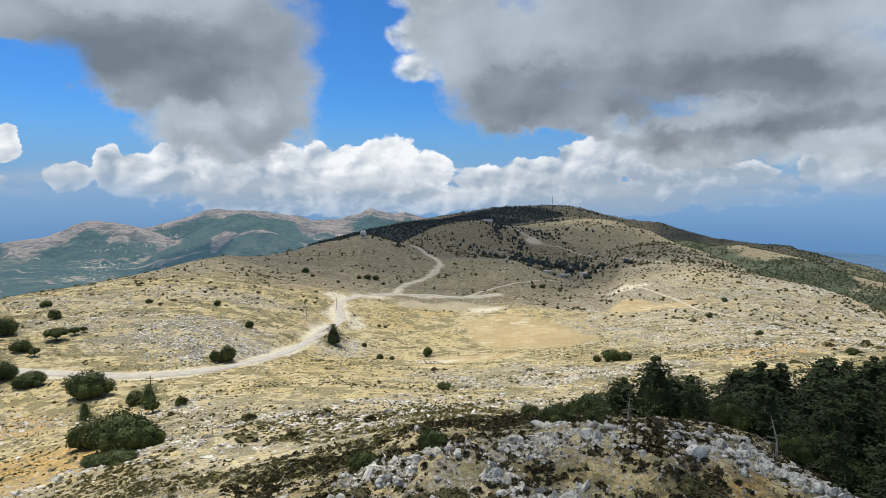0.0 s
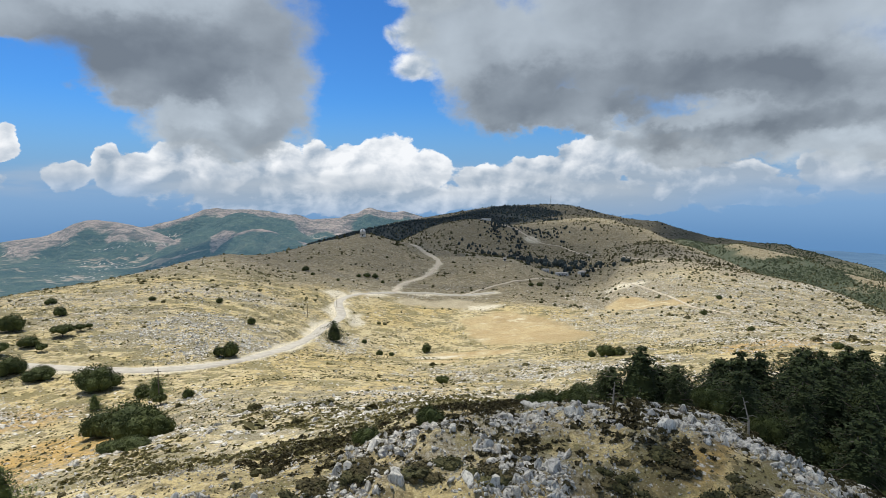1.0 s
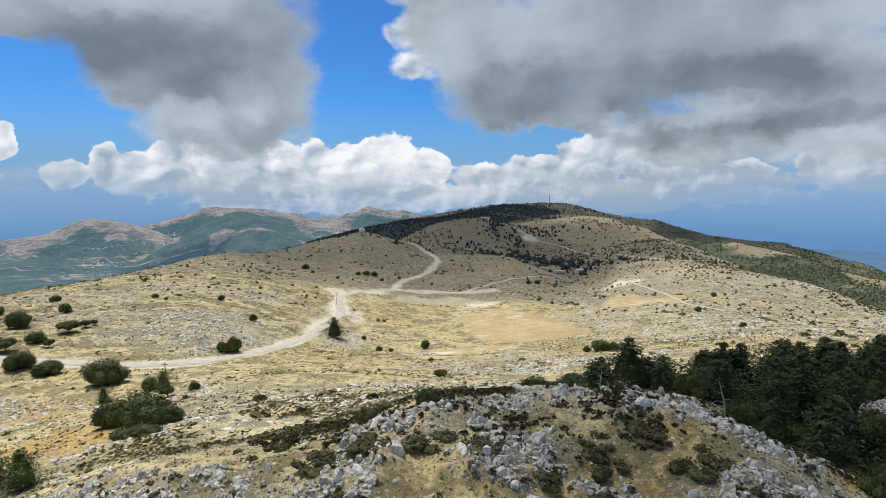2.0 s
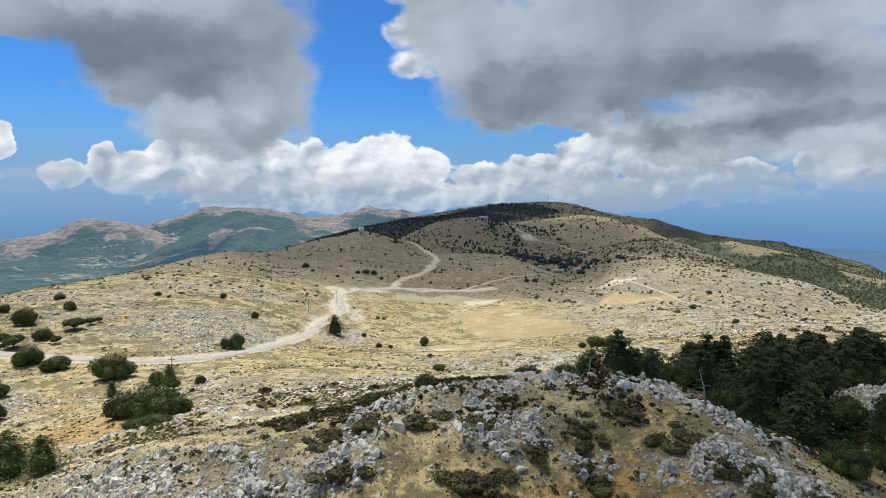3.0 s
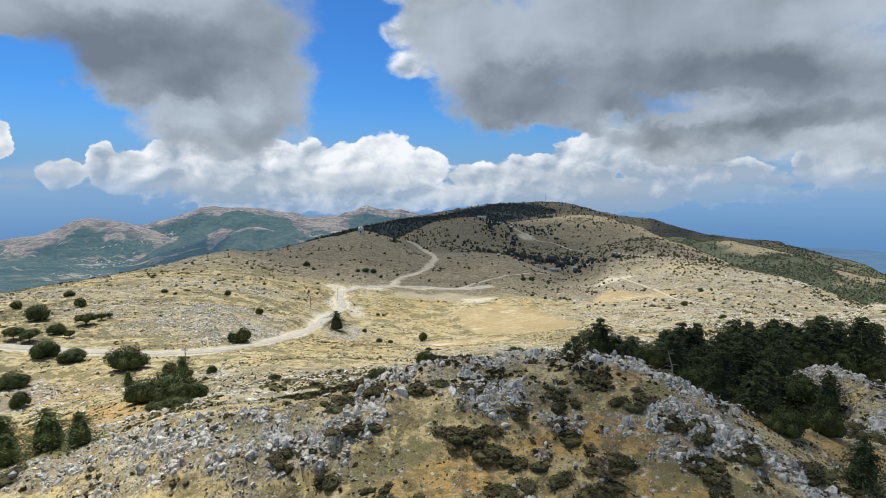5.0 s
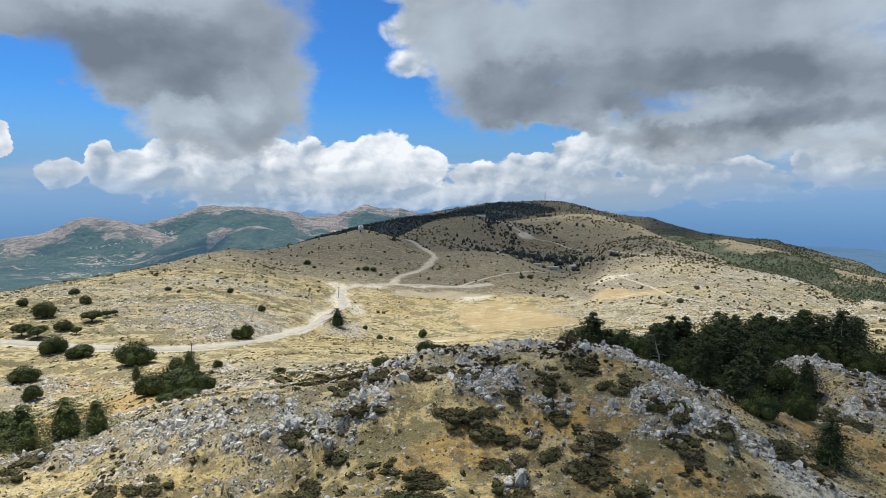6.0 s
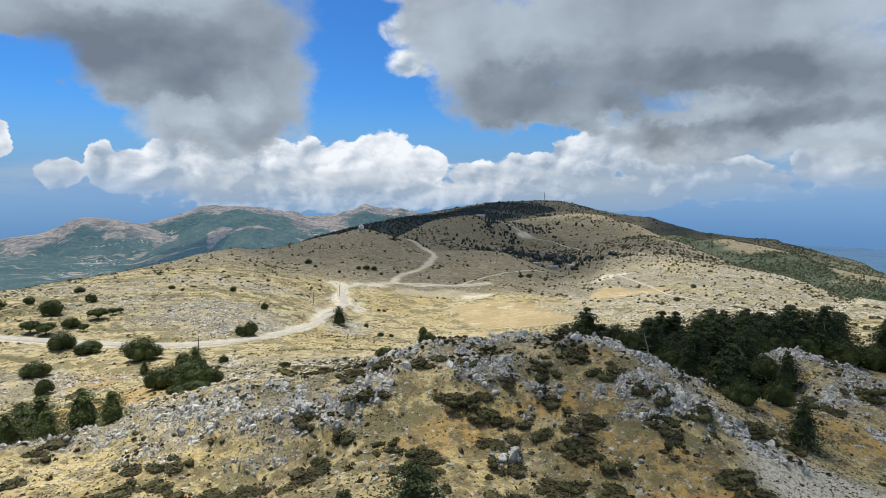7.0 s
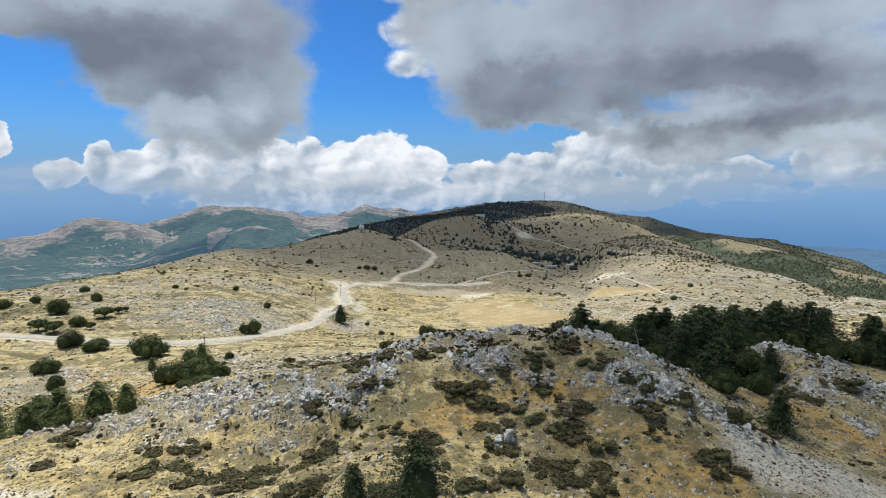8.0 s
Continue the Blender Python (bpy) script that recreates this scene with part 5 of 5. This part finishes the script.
# ---- trees ----
def stem(points, radii, sides=7):
    """A tapered tube along the points."""
    p = np.array(points, float)
    ways = np.gradient(p, axis=0)
    v = []
    for q, w, rad in zip(p, ways, radii):
        w = w / np.linalg.norm(w)
        a = np.cross(w, (0.3, 1, 0.1))
        a /= np.linalg.norm(a)
        b = np.cross(w, a)
        t = np.linspace(0, 2 * math.pi, sides, endpoint=False)[:, None]
        v.append(q + rad * (np.cos(t) * a + np.sin(t) * b))
    n = len(p)
    i, j = np.meshgrid(np.arange(n - 1), np.arange(sides), indexing="ij")
    a, b = i * sides + j, i * sides + (j + 1) % sides
    q = np.stack([a, b, b + sides, a + sides], -1).reshape(-1, 4)
    return np.concatenate(v), np.concatenate([q[:, [0, 1, 2]], q[:, [0, 2, 3]]])


def lathe(profile, sides=28):
    """A body of revolution from (radius, height) rows."""
    t = np.linspace(0, 2 * math.pi, sides, endpoint=False)
    v = np.concatenate([np.stack([q * np.cos(t), q * np.sin(t), np.full(sides, h)], 1) for q, h in profile])
    n = len(profile)
    i, j = np.meshgrid(np.arange(n - 1), np.arange(sides), indexing="ij")
    a, b = i * sides + j, i * sides + (j + 1) % sides
    q = np.stack([a, b, b + sides, a + sides], -1).reshape(-1, 4)
    return v, np.concatenate([q[:, [0, 1, 2]], q[:, [0, 2, 3]]])


def empty(name, label, category, group=""):
    ob = new(name)
    ob.empty_display_size = 0.5
    return tagged(ob, label, category, group)


def fir(seed, width=0.36, levels=17, ragged=0.2, needles=FIR_NEEDLES):
    """A fir one metre high, to be scaled: a straight trunk and drooping whorls of needled boughs, fuller on some sides."""
    r = np.random.default_rng(seed)
    tree = empty("fir_tree", "dark green fir tree with drooping tiered boughs on rocky ground", "tree", "firs on the knoll")
    trunk = stem([(0, 0, -0.06), (0.004, 0, 0.1), (0, 0.005, 0.5), (0, 0, 0.98)], (0.026, 0.022, 0.013, 0.003))
    centres, normals, boughs = [], [], []
    side_a, lop = r.uniform(0, 6.28), r.uniform(0.05, 0.22)
    for k in range(levels):
        h = 0.05 + 0.93 * (k + r.uniform(-0.35, 0.35)) / levels
        reach = width * min(1.0, 1.25 * (1.0 - h) ** 0.8) * r.uniform(1 - ragged, 1 + ragged) + 0.014
        count, start = int(6 + 5 * (1 - h)), r.uniform(0, 6.28)
        for b in range(count):
            a = start + 6.28 * b / count + r.normal(0, 0.25)
            length = reach * r.uniform(0.5, 1.15) * (1 + lop * math.cos(a - side_a))
            droop, rise = r.uniform(0.06, 0.26) * length, r.uniform(0.0, 0.30) * length
            if b % 2 == 0:
                boughs.append(stem([(0, 0, h), (math.cos(a) * length * 0.5, math.sin(a) * length * 0.5, h + rise), (math.cos(a) * length, math.sin(a) * length, h + rise - droop)], (0.006, 0.004, 0.001), 3))
            for q in np.linspace(0.3, 1.0, 6):
                across = (1.1 - q * 0.70) * length * 0.40
                z = h + rise * math.sin(q * 2.6) - droop * q * q
                for _ in range(5):
                    o = r.normal(0, 0.62) * across
                    centres.append((math.cos(a) * length * q - math.sin(a) * o, math.sin(a) * length * q + math.cos(a) * o, z + r.normal(0, 0.014) - abs(o) * 0.12))
                    normals.append((math.cos(a) * 0.6, math.sin(a) * 0.6, 0.8))
    crown = leaf_cloud(np.array(centres), np.array(normals), 0.0165, r, 0.5)
    core = lathe([(0.02, 0.06), (width * 0.42, 0.12), (width * 0.40, 0.35), (width * 0.22, 0.65), (0.01, 0.90)], 9)
    part("trunk", *joined([trunk] + boughs), BARK, tree, "grey-brown bark")
    part("crown", *joined([crown, core]), needles, tree)
    return tree


def oak(seed, lobes=9, leaves=2600, trunk_height=0.0, label="", group=""):
    """A round evergreen oak or bush of half width 1 and height 1, to be scaled: limbs, lobes of leaves with gaps between."""
    r = np.random.default_rng(seed)
    tree = empty("oak_tree" if trunk_height else "oak_bush", label, "tree" if trunk_height else "bush", group)
    low = trunk_height
    spots = [(0.0, 0.0, 0.42 + low * 0.40, 0.66 - 0.2 * low)]
    for k in range(lobes):
        a = 6.28 * k / lobes + r.normal(0, 0.25)
        q = r.uniform(0.40, 0.64)
        spots.append((math.cos(a) * q, math.sin(a) * q, low + (1 - low) * r.uniform(0.20, 0.48), r.uniform(0.32, 0.46)))
    limbs = [stem([(0, 0, -0.12), (0.01, 0.02, low * 0.5 + 0.05), (0, 0, low + 0.35)], (0.075, 0.06, 0.03))]
    for x, y, z, q in spots[1:6]:
        limbs.append(stem([(0, 0, low * 0.6), (x * 0.45, y * 0.45, z * 0.7), (x, y, z)], (0.04, 0.028, 0.01), 5))
    centres, normals, cores = [], [], []
    share = np.array([q ** 2 for *_, q in spots])
    for (x, y, z, q), n in zip(spots, (leaves * share / share.sum()).astype(int)):
        d = r.standard_normal((n, 3))
        d[:, 2] = np.where(d[:, 2] < -0.6, -d[:, 2] * 0.6, d[:, 2])
        d /= np.linalg.norm(d, axis=1)[:, None]
        bump = 1 + 0.10 * np.sin(5 * d[:, :1] + seed) * np.cos(6 * d[:, 1:2])
        p = np.array([x, y, z]) + d * q * r.uniform(0.74, 1.06, (n, 1)) * bump * [1, 1, 0.78 * (1 - low * 0.3)]
        centres.append(p[p[:, 2] > low * 0.55 + 0.02])
        normals.append(d[p[:, 2] > low * 0.55 + 0.02])
        core = BALL[2][0] * q * 0.72 * np.array([1, 1, 0.75]) * (1 + 0.08 * r.standard_normal((len(BALL[2][0]), 1))) + [x, y, z]
        core[:, 2] = np.maximum(core[:, 2], low * 0.8)
        cores.append((core, BALL[2][1]))
    v, f = leaf_cloud(np.concatenate(centres), np.concatenate(normals), 0.034, r, 0.7)
    part("trunk", *joined(limbs), BARK, tree, "short grey-brown trunk and limbs")
    part("crown", *joined([(v, f)] + cores), OAK_LEAVES, tree)
    return tree


def plant(kinds, x, y, width, height, seed, taken):
    """Sets one of the kinds at x, y, scaled to that width and height; the first use of a kind is the thing itself."""
    r = np.random.default_rng(seed)
    kind = kinds[seed % len(kinds)]
    z = float(ground_height(np.array([x]), np.array([y]))[0]) - 0.12
    tree = kind if kind.name not in taken else copy_thing(kind, Matrix())
    taken.add(kind.name)
    tree.matrix_basis = Matrix.LocRotScale((x, y, z), Euler((0, 0, r.uniform(0, 6.28))), (width, width, height))
    return tree


taken = set()
FIRS = [fir(200 + k, w, n, g) for k, (w, n, g) in enumerate(((0.36, 15, 0.36), (0.31, 17, 0.3), (0.42, 13, 0.4), (0.34, 15, 0.34)))]
# x, y, height
FIR_STAND = ((31.7, 87, 10.6), (28.3, 91, 7.4), (26.2, 88.5, 5.6), (36, 91, 8.4), (47.5, 86.5, 10.8), (60.5, 87, 10.4), (41, 96, 8.5), (46, 90, 10), (50, 86, 10.5), (51, 78, 9), (47, 70, 8.5), (46, 58, 8), (50, 62, 9.5), (55, 68, 9),
             (58, 88, 11), (64, 86, 10), (68, 92, 10), (75, 88, 11), (80, 84, 11.5), (87, 90, 10.5), (94, 84, 10.5), (99, 92, 9.5), (106, 80, 9.5), (97, 73, 8), (43, 84, 8),
             (38, 88, 7), (60, 77, 9), (112, 92, 10), (104, 66, 7), (90, 77, 8), (54, 96, 9), (42, 78, 7), (57, 58, 7), (70, 82, 9), (84, 96, 10), (118, 84, 9), (48, 96, 8.5), (62, 95, 9.5), (36, 84, 6), (40, 72, 7), (43, 63, 7), (52, 72, 9), (56, 80, 9.5), (50, 92, 9.5), (66, 80, 8.5), (72, 94, 9.5), (78, 92, 10))
for k, (x, y, h) in enumerate(FIR_STAND):
    plant(FIRS, x, y, h * (1.75 + 0.35 * math.sin(k * 2.3)), h, k, taken)
# the western group gets the sunlit needle colour; firs in shade keep FIRS
SUNLIT_YOUNG_FIRS = [fir(240, 0.42, 13, 0.42, SUNLIT_NEEDLES), fir(241, 0.38, 14, 0.4, SUNLIT_NEEDLES)]
LOW_FIRS = ((-1.2, 10.6, 6.4), (-7.0, 11.0, 4.2), (44.7, 33.8, 5.6), (-86, 72, 8), (-79, 76, 7.4), (-72, 71, 8), (-65, 72, 7.6), (-58.5, 70, 6), (-92, 77, 7.5),
            (-75, 66, 6), (-98, 74, 7), (-68, 66, 5.4), (-82, 66, 6), (-90, 145, 4.4), (-75.7, 149, 6.2))
for k, (x, y, h) in enumerate(LOW_FIRS):
    tagged(plant(SUNLIT_YOUNG_FIRS if x < -40 else FIRS, x, y, h * (1.75 if y < 100 and x < -40 else 1.6), h, k + 2, taken), "young dark green fir standing among dry grass", group="young firs")
tagged(plant(FIRS, -51.3, 274, 17.0, 10.5, 2, taken), "dense upright fir beside the road bend", group="young firs")

OAKS = [oak(300 + k, 8 + k, 4600, 0.0, "dark green rounded evergreen oak bush on dry grass", "oak bushes") for k in range(4)]
BUSHES = ((-99.3, 163, 12.0, 8.4), (-137, 180, 10, 7.2), (-124.6, 175, 8.7, 5.2), (-62, 110, 13, 8), (-71, 116, 9, 6.4), (-55, 107, 6.5, 5), (-52, 92, 6, 2.6), (-58, 96, 5, 2.4), (-81, 152, 4.4, 4.2), (-65, 143.6, 3, 2.8),
          (-77.7, 210, 6.2, 6.8), (-81.5, 208, 4.4, 4.4), (-116.8, 304, 3.6, 3.2), (-88, 266, 4, 3.8), (-153, 211, 7, 4.9), (-176, 236, 10, 8.2), (-174, 263, 5.8, 4.9),
          (-125.5, 148, 9, 5.4), (-110.3, 129, 5, 4.6), (-7.3, 280, 5, 5.4), (-38.4, 285, 2.8, 2.3), (-28.5, 263, 3.4, 2.8), (-23, 263, 2.6, 2), (60.8, 209, 7, 5), (65, 207, 4.4, 3.6),
          (56, 212, 3, 2.8), (-0.8, 50, 3.0, 2.6), (-6.9, 51, 3.0, 2.2), (13, 67, 4.2, 2.6), (17, 66, 3.2, 2.2), (24.6, 95.7, 6.4, 4.8), (30, 99, 4.2, 4.2), (20, 97, 5.0, 3.2), (23, 101, 4, 3.4), (15, 100, 3.2, 2.6), (25, 92, 3.6, 3), (-212, 250, 7, 5), (-205, 263, 6, 4.4),
          (36, 72, 5, 4), (41, 66, 5, 4), (46, 64, 6, 4.5), (52, 58, 5, 3.5), (56, 63, 6, 5), (60, 74, 6, 5), (66, 77, 6, 5), (73, 79, 6, 5), (80, 78, 7, 5.5), (88, 80, 7, 5.5), (96, 80, 7, 5.5), (104, 76, 7, 5), (112, 78, 7, 5), (92, 71, 6, 4.5), (100, 70, 6, 4.5), (43, 56, 4, 2.6), (47, 54, 4.4, 3),
          (-60, 470, 6, 4), (-54, 474, 5.5, 4), (-66, 466, 4, 3), (-110, 473, 6, 4.6), (47.8, 44, 3.8, 3.8), (40.8, 41, 4.6, 3.4), (-126, 118, 8, 4.6), (-230, 215, 8, 5), (-78, 440, 3, 2.4), (-100, 452, 3, 2.4),
          (-46, 455, 3.4, 2.6), (-34, 478, 3, 2.4), (72, 470, 5, 3.4), (80, 476, 5, 3.6), (150, 330, 4, 3.4), (182, 380, 4, 3), (130, 240, 3, 2.4), (-150, 300, 4, 2.4), (-196, 290, 6, 3.6), (118, 168, 3.4, 2.4))
for k, (x, y, w, h) in enumerate(BUSHES):
    plant(OAKS, x, y, w * 0.56, h, k, taken)
SPREADING = [oak(320 + k, 8, 3600, 0.34, "spreading evergreen oak with bare trunk on dry grass", "small oak trees") for k in range(2)]
for k, (x, y, w, h) in enumerate(((0.3, 162, 3.8, 2.8), (-151.5, 229, 8.6, 5.2), (-149, 236.4, 4.2, 3.4), (-148.3, 241.5, 2.6, 2.6), (-163, 201, 7, 5), (-155.5, 199, 7, 5), (-144.5, 206, 4, 3.4), (-71, 141, 3.4, 3))):
    plant(SPREADING, x, y, w * 0.56, h, k, taken)


def dead_tree(x, y, tall, lean):
    """A bleached dead fir: a leaning bare trunk with broken boughs."""
    r = np.random.default_rng(61)
    tree = empty("dead_tree", "bleached dead fir with bare broken boughs beside the stand", "tree")
    v, f = stem([(0, 0, -0.3), (0.02 * lean, 0, 0.4 * tall), (0.5 * lean, 0.1, tall)], (0.14, 0.10, 0.03))
    part("trunk", v, f, DEADWOOD, tree)
    for k in range(9):
        h, a, far = tall * (0.3 + 0.07 * k), r.uniform(0, 6.28), tall * r.uniform(0.14, 0.34) * (1.1 - 0.07 * k)
        foot = 0.5 * lean * (h / tall) ** 2
        v, f = stem([(foot, 0, h), (foot + math.cos(a) * far * 0.5, math.sin(a) * far * 0.5, h + 0.06 * far), (foot + math.cos(a) * far, math.sin(a) * far, h - 0.2 * far)], (0.045, 0.03, 0.008), 5)
        part("bough", v, f, DEADWOOD, tree)
    tree.matrix_basis = Matrix.Translation((x, y, float(ground_height(np.array([x]), np.array([y]))[0])))


dead_tree(35.5, 61.0, 4.6, -1.6)
dead_tree(22.5, 70.0, 3.0, 0.3)


# ---- woods and scrub too far off to count ----
def clump(seed, tall):
    r = np.random.default_rng(seed)
    v = BALL[1][0] * (1 + 0.22 * r.standard_normal((len(BALL[1][0]), 1)))
    v = v * [0.5, 0.5, 0.5 * tall]
    v[:, :2] *= (1.15 - 0.5 * np.clip(v[:, 2:] / tall + 0.2, 0, 1)) if tall > 1.2 else 1.0
    return v + [0, 0, 0.4 * tall], BALL[1][1]


TREE_CLUMPS = [clump(400 + k, 1.25) for k in range(6)]
BUSH_CLUMPS = [clump(420 + k, 0.9) for k in range(6)]


def wood_density(x, y):
    gully = blot(x, y, ((118, 1120, 34, 110, 8), (132, 960, 40, 90, 5), (150, 800, 50, 90, 0), (165, 686, 30, 12, 0), (195, 684, 28, 10, 0), (140, 700, 22, 16, 0), (60, 1000, 40, 60, 0), (210, 1180, 60, 70, 0)), 40, 50, 0.8)
    top = blot(x, y, ((180, 2180, 300, 70, 0), (500, 2120, 250, 60, -10)), 40, 60, 0.8) * 0.14
    return np.clip(gully * (0.25 + 0.75 * smooth(fbm(x, y, 40, 3, 111), -0.15, 0.2)) + top, 0, 1)


x, y = scatter(14000, (0, 640), (800, 2300), wood_density, 31)
field_of("hillside_trees", x, y, 2.6 + 3.2 * rng.uniform(0, 1, len(x)), TREE_CLUMPS, HAZY_NEEDLES, 0.05, "dark trees filling a gully of the far hill", "trees", 32, lean=0.03)
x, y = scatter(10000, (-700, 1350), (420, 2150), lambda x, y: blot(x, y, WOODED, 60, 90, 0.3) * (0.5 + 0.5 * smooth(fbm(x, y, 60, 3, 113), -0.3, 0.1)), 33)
field_of("fir_wood", x, y, 3.5 + 3.0 * rng.uniform(0, 1, len(x)), TREE_CLUMPS, HAZY_NEEDLES, 0.05, "dark fir wood on the shaded far flank", "wood", 34, lean=0.03)
x, y = scatter(110000, (300, 500), (1500, 2000), lambda x, y: east_green(x, y) * smooth(fbm(x, y, 60, 4, 115), -0.35, 0.15), 35)
field_of("green_maquis", x, y, 1.0 + 2.0 * rng.uniform(0, 1, len(x)), CHIPS, MAQUIS, 0.05, "green maquis covering the far slope", "maquis", 36, lean=0.05)


def dots(x, y):
    off = (line_distance(x, y, ROAD_LINE) > 7) & (line_distance(x, y, TRACK_LINE) > 6) & (blot(x, y, BASIN_SOIL, 12, 30) < 0.2) & (blot(x, y, BASIN_MUD, 12, 30) < 0.2)
    return off * np.clip((0.10 + 0.9 * smooth(fbm(x, y, 30, 3, 117), 0.05, 0.35)) * (1 + 3.0 * smooth(x - 0.15 * y, 20, 110)), 0, 1)


x, y = scatter(34000, (-420, 330), (560, 1000), dots, 37)
field_of("hill_scrub", x, y, 0.5 + 1.9 * rng.uniform(0, 1, len(x)) ** 3, BUSH_CLUMPS, SCRUB_LEAVES, 0.1, "small dark scrub dotted over the hill", "scrub", 38, 0.8, lean=0.05)
x, y = scatter(60000, (-250, 640), (1300, 2350), lambda x, y: 0.16 + 0.8 * smooth(fbm(x, y, 70, 4, 119), -0.05, 0.35), 39)
field_of("far_scrub", x, y, 0.7 + 2.2 * rng.uniform(0, 1, len(x)) ** 2.2, CHIPS, SCRUB_LEAVES, 0.05, "dark bushes dotted over the far hill", "scrub", 40, lean=0.05)


# ---- what people built ----
def box(x0, x1, y0, y1, z0, z1):
    v = np.array([(x, y, z) for z in (z0, z1) for y in (y0, y1) for x in (x0, x1)], float)
    f = np.array([(0, 2, 3), (0, 3, 1), (4, 5, 7), (4, 7, 6), (0, 1, 5), (0, 5, 4), (2, 6, 7), (2, 7, 3), (0, 4, 6), (0, 6, 2), (1, 3, 7), (1, 7, 5)])
    return v, f


def at_ground(x, y, sink=0.1):
    return float(ground_height(np.array([x]), np.array([y]))[0]) - sink


dome = empty("observatory", "small white domed observatory on a bare hilltop", "observatory")
part("wall", *lathe([(2.75, -0.6), (2.75, 3.9), (2.95, 3.95), (2.95, 4.15), (2.7, 4.2)]), WHITEWASH, dome, "white drum wall", True)
arc = [(2.8 * math.cos(a), 4.2 + 2.8 * math.sin(a)) for a in np.linspace(0, 1.5, 12)]
part("dome", *lathe(arc + [(0.02, 7.0)]), WHITEWASH, dome, "white metal dome", True)
slit = [box(-0.55, 0.55, -2.9 * math.cos(a) - 0.12, -2.9 * math.cos(a) + 0.12, 4.2 + 2.88 * math.sin(a) - 0.12, 4.2 + 2.88 * math.sin(a) + 0.2) for a in np.linspace(0.1, 1.4, 14)]
part("shutter", *joined(slit), ROOF, dome, "grey shutter over the slit")
part("door", *box(-0.5, 0.5, -2.84, -2.6, 0.0, 2.1), DARK_GLASS, dome, "dark entrance door")
for x in (-1.5, 1.5):
    part("window", *box(x - 0.35, x + 0.35, -2.55, -2.2, 1.4, 2.3), DARK_GLASS, dome)
dome.matrix_basis = Matrix.LocRotScale((-85, 634, at_ground(-85, 634, -0.3)), None, (1.1, 1.1, 1.1))

mast = empty("radio_mast", "tall grey lattice radio mast on the summit", "mast")
legs = [(1.2 * math.cos(a), 1.2 * math.sin(a)) for a in (0.5, 2.6, 4.7)]
for lx, ly in legs:
    part("leg", *stem([(lx, ly, -1.5), (lx * 0.75, ly * 0.75, 20), (lx * 0.5, ly * 0.5, 40)], (0.42, 0.36, 0.28), 6), STEEL, mast)
for k in range(16):
    s0, s1 = 1 - 0.5 * k / 16, 1 - 0.5 * (k + 1) / 16
    ring = [stem([(legs[i][0] * s0, legs[i][1] * s0, 40 * k / 16), (legs[(i + 1) % 3][0] * s1, legs[(i + 1) % 3][1] * s1, 40 * (k + 1) / 16)], (0.2, 0.2), 4) for i in range(3)]
    part("brace", *joined(ring), STEEL, mast)
part("antenna", *stem([(0, 0, 39), (0, 0, 43), (0, 0, 46)], (0.25, 0.2, 0.08), 6), STEEL, mast)
mast.location = (424, 2318, at_ground(424, 2318, 0.5))


def hut(x, y, wide, deep, tall, yaw, label):
    """A low flat-roofed building with a door and windows."""
    h = empty("hut", label, "building", "huts at the foot of the hill")
    part("wall", *box(-wide / 2, wide / 2, -deep / 2, deep / 2, -1.5, tall), WHITEWASH, h, "pale plastered wall")
    part("roof", *box(-wide / 2 - 0.3, wide / 2 + 0.3, -deep / 2 - 0.3, deep / 2 + 0.3, tall, tall + 0.3), ROOF, h, "flat pale roof")
    part("door", *box(-0.5, 0.5, -deep / 2 - 0.06, -deep / 2 + 0.1, 0, 2.1), DARK_GLASS, h)
    for k in (-1, 1):
        part("window", *box(k * wide * 0.3 - 0.6, k * wide * 0.3 + 0.6, -deep / 2 - 0.06, -deep / 2 + 0.1, 1.0, 2.1), DARK_GLASS, h)
    h.matrix_basis = pose(x, y, at_ground(x, y, 0.0), 0, 0, yaw)
    return h


hut(146, 712, 14, 7, 3.2, 8, "low pale building among dark trees")
hut(128, 725, 9, 6, 3.4, -12, "low pale building among dark trees")
hut(172, 720, 8, 6, 3.0, 20, "low pale building among dark trees")
hut(92, 1225, 18, 8, 4.5, 15, "pale building on the hill's shoulder")
hut(62, 577, 2.6, 2.6, 3.4, 0, "tiny pale hut on the ridge")


def power_pole(x, y, tall):
    p = empty("power_pole", "weathered wooden power pole on the dry slope", "power pole", "power poles")
    part("shaft", *stem([(0, 0, -0.8), (0.03, 0, tall * 0.5), (0.05, 0.02, tall)], (0.16, 0.14, 0.10), 8), WOOD_POLE, p)
    part("crossarm", *box(-0.9, 0.9, -0.07, 0.07, tall - 0.75, tall - 0.6), WOOD_POLE, p)
    for k in (-0.8, 0.0, 0.8):
        part("insulator", *[a + (np.array([k, 0, tall - 0.6]) if n == 0 else 0) for n, a in enumerate(lathe([(0.03, 0), (0.06, 0.05), (0.06, 0.15), (0.02, 0.22)], 8))], ROOF, p)
    p.location = (x, y, at_ground(x, y, 0.0))
    return p


power_pole(-72.4, 143.4, 8.8)
power_pole(-73.1, 314.7, 7.5)
power_pole(-64.6, 357.0, 7.5)
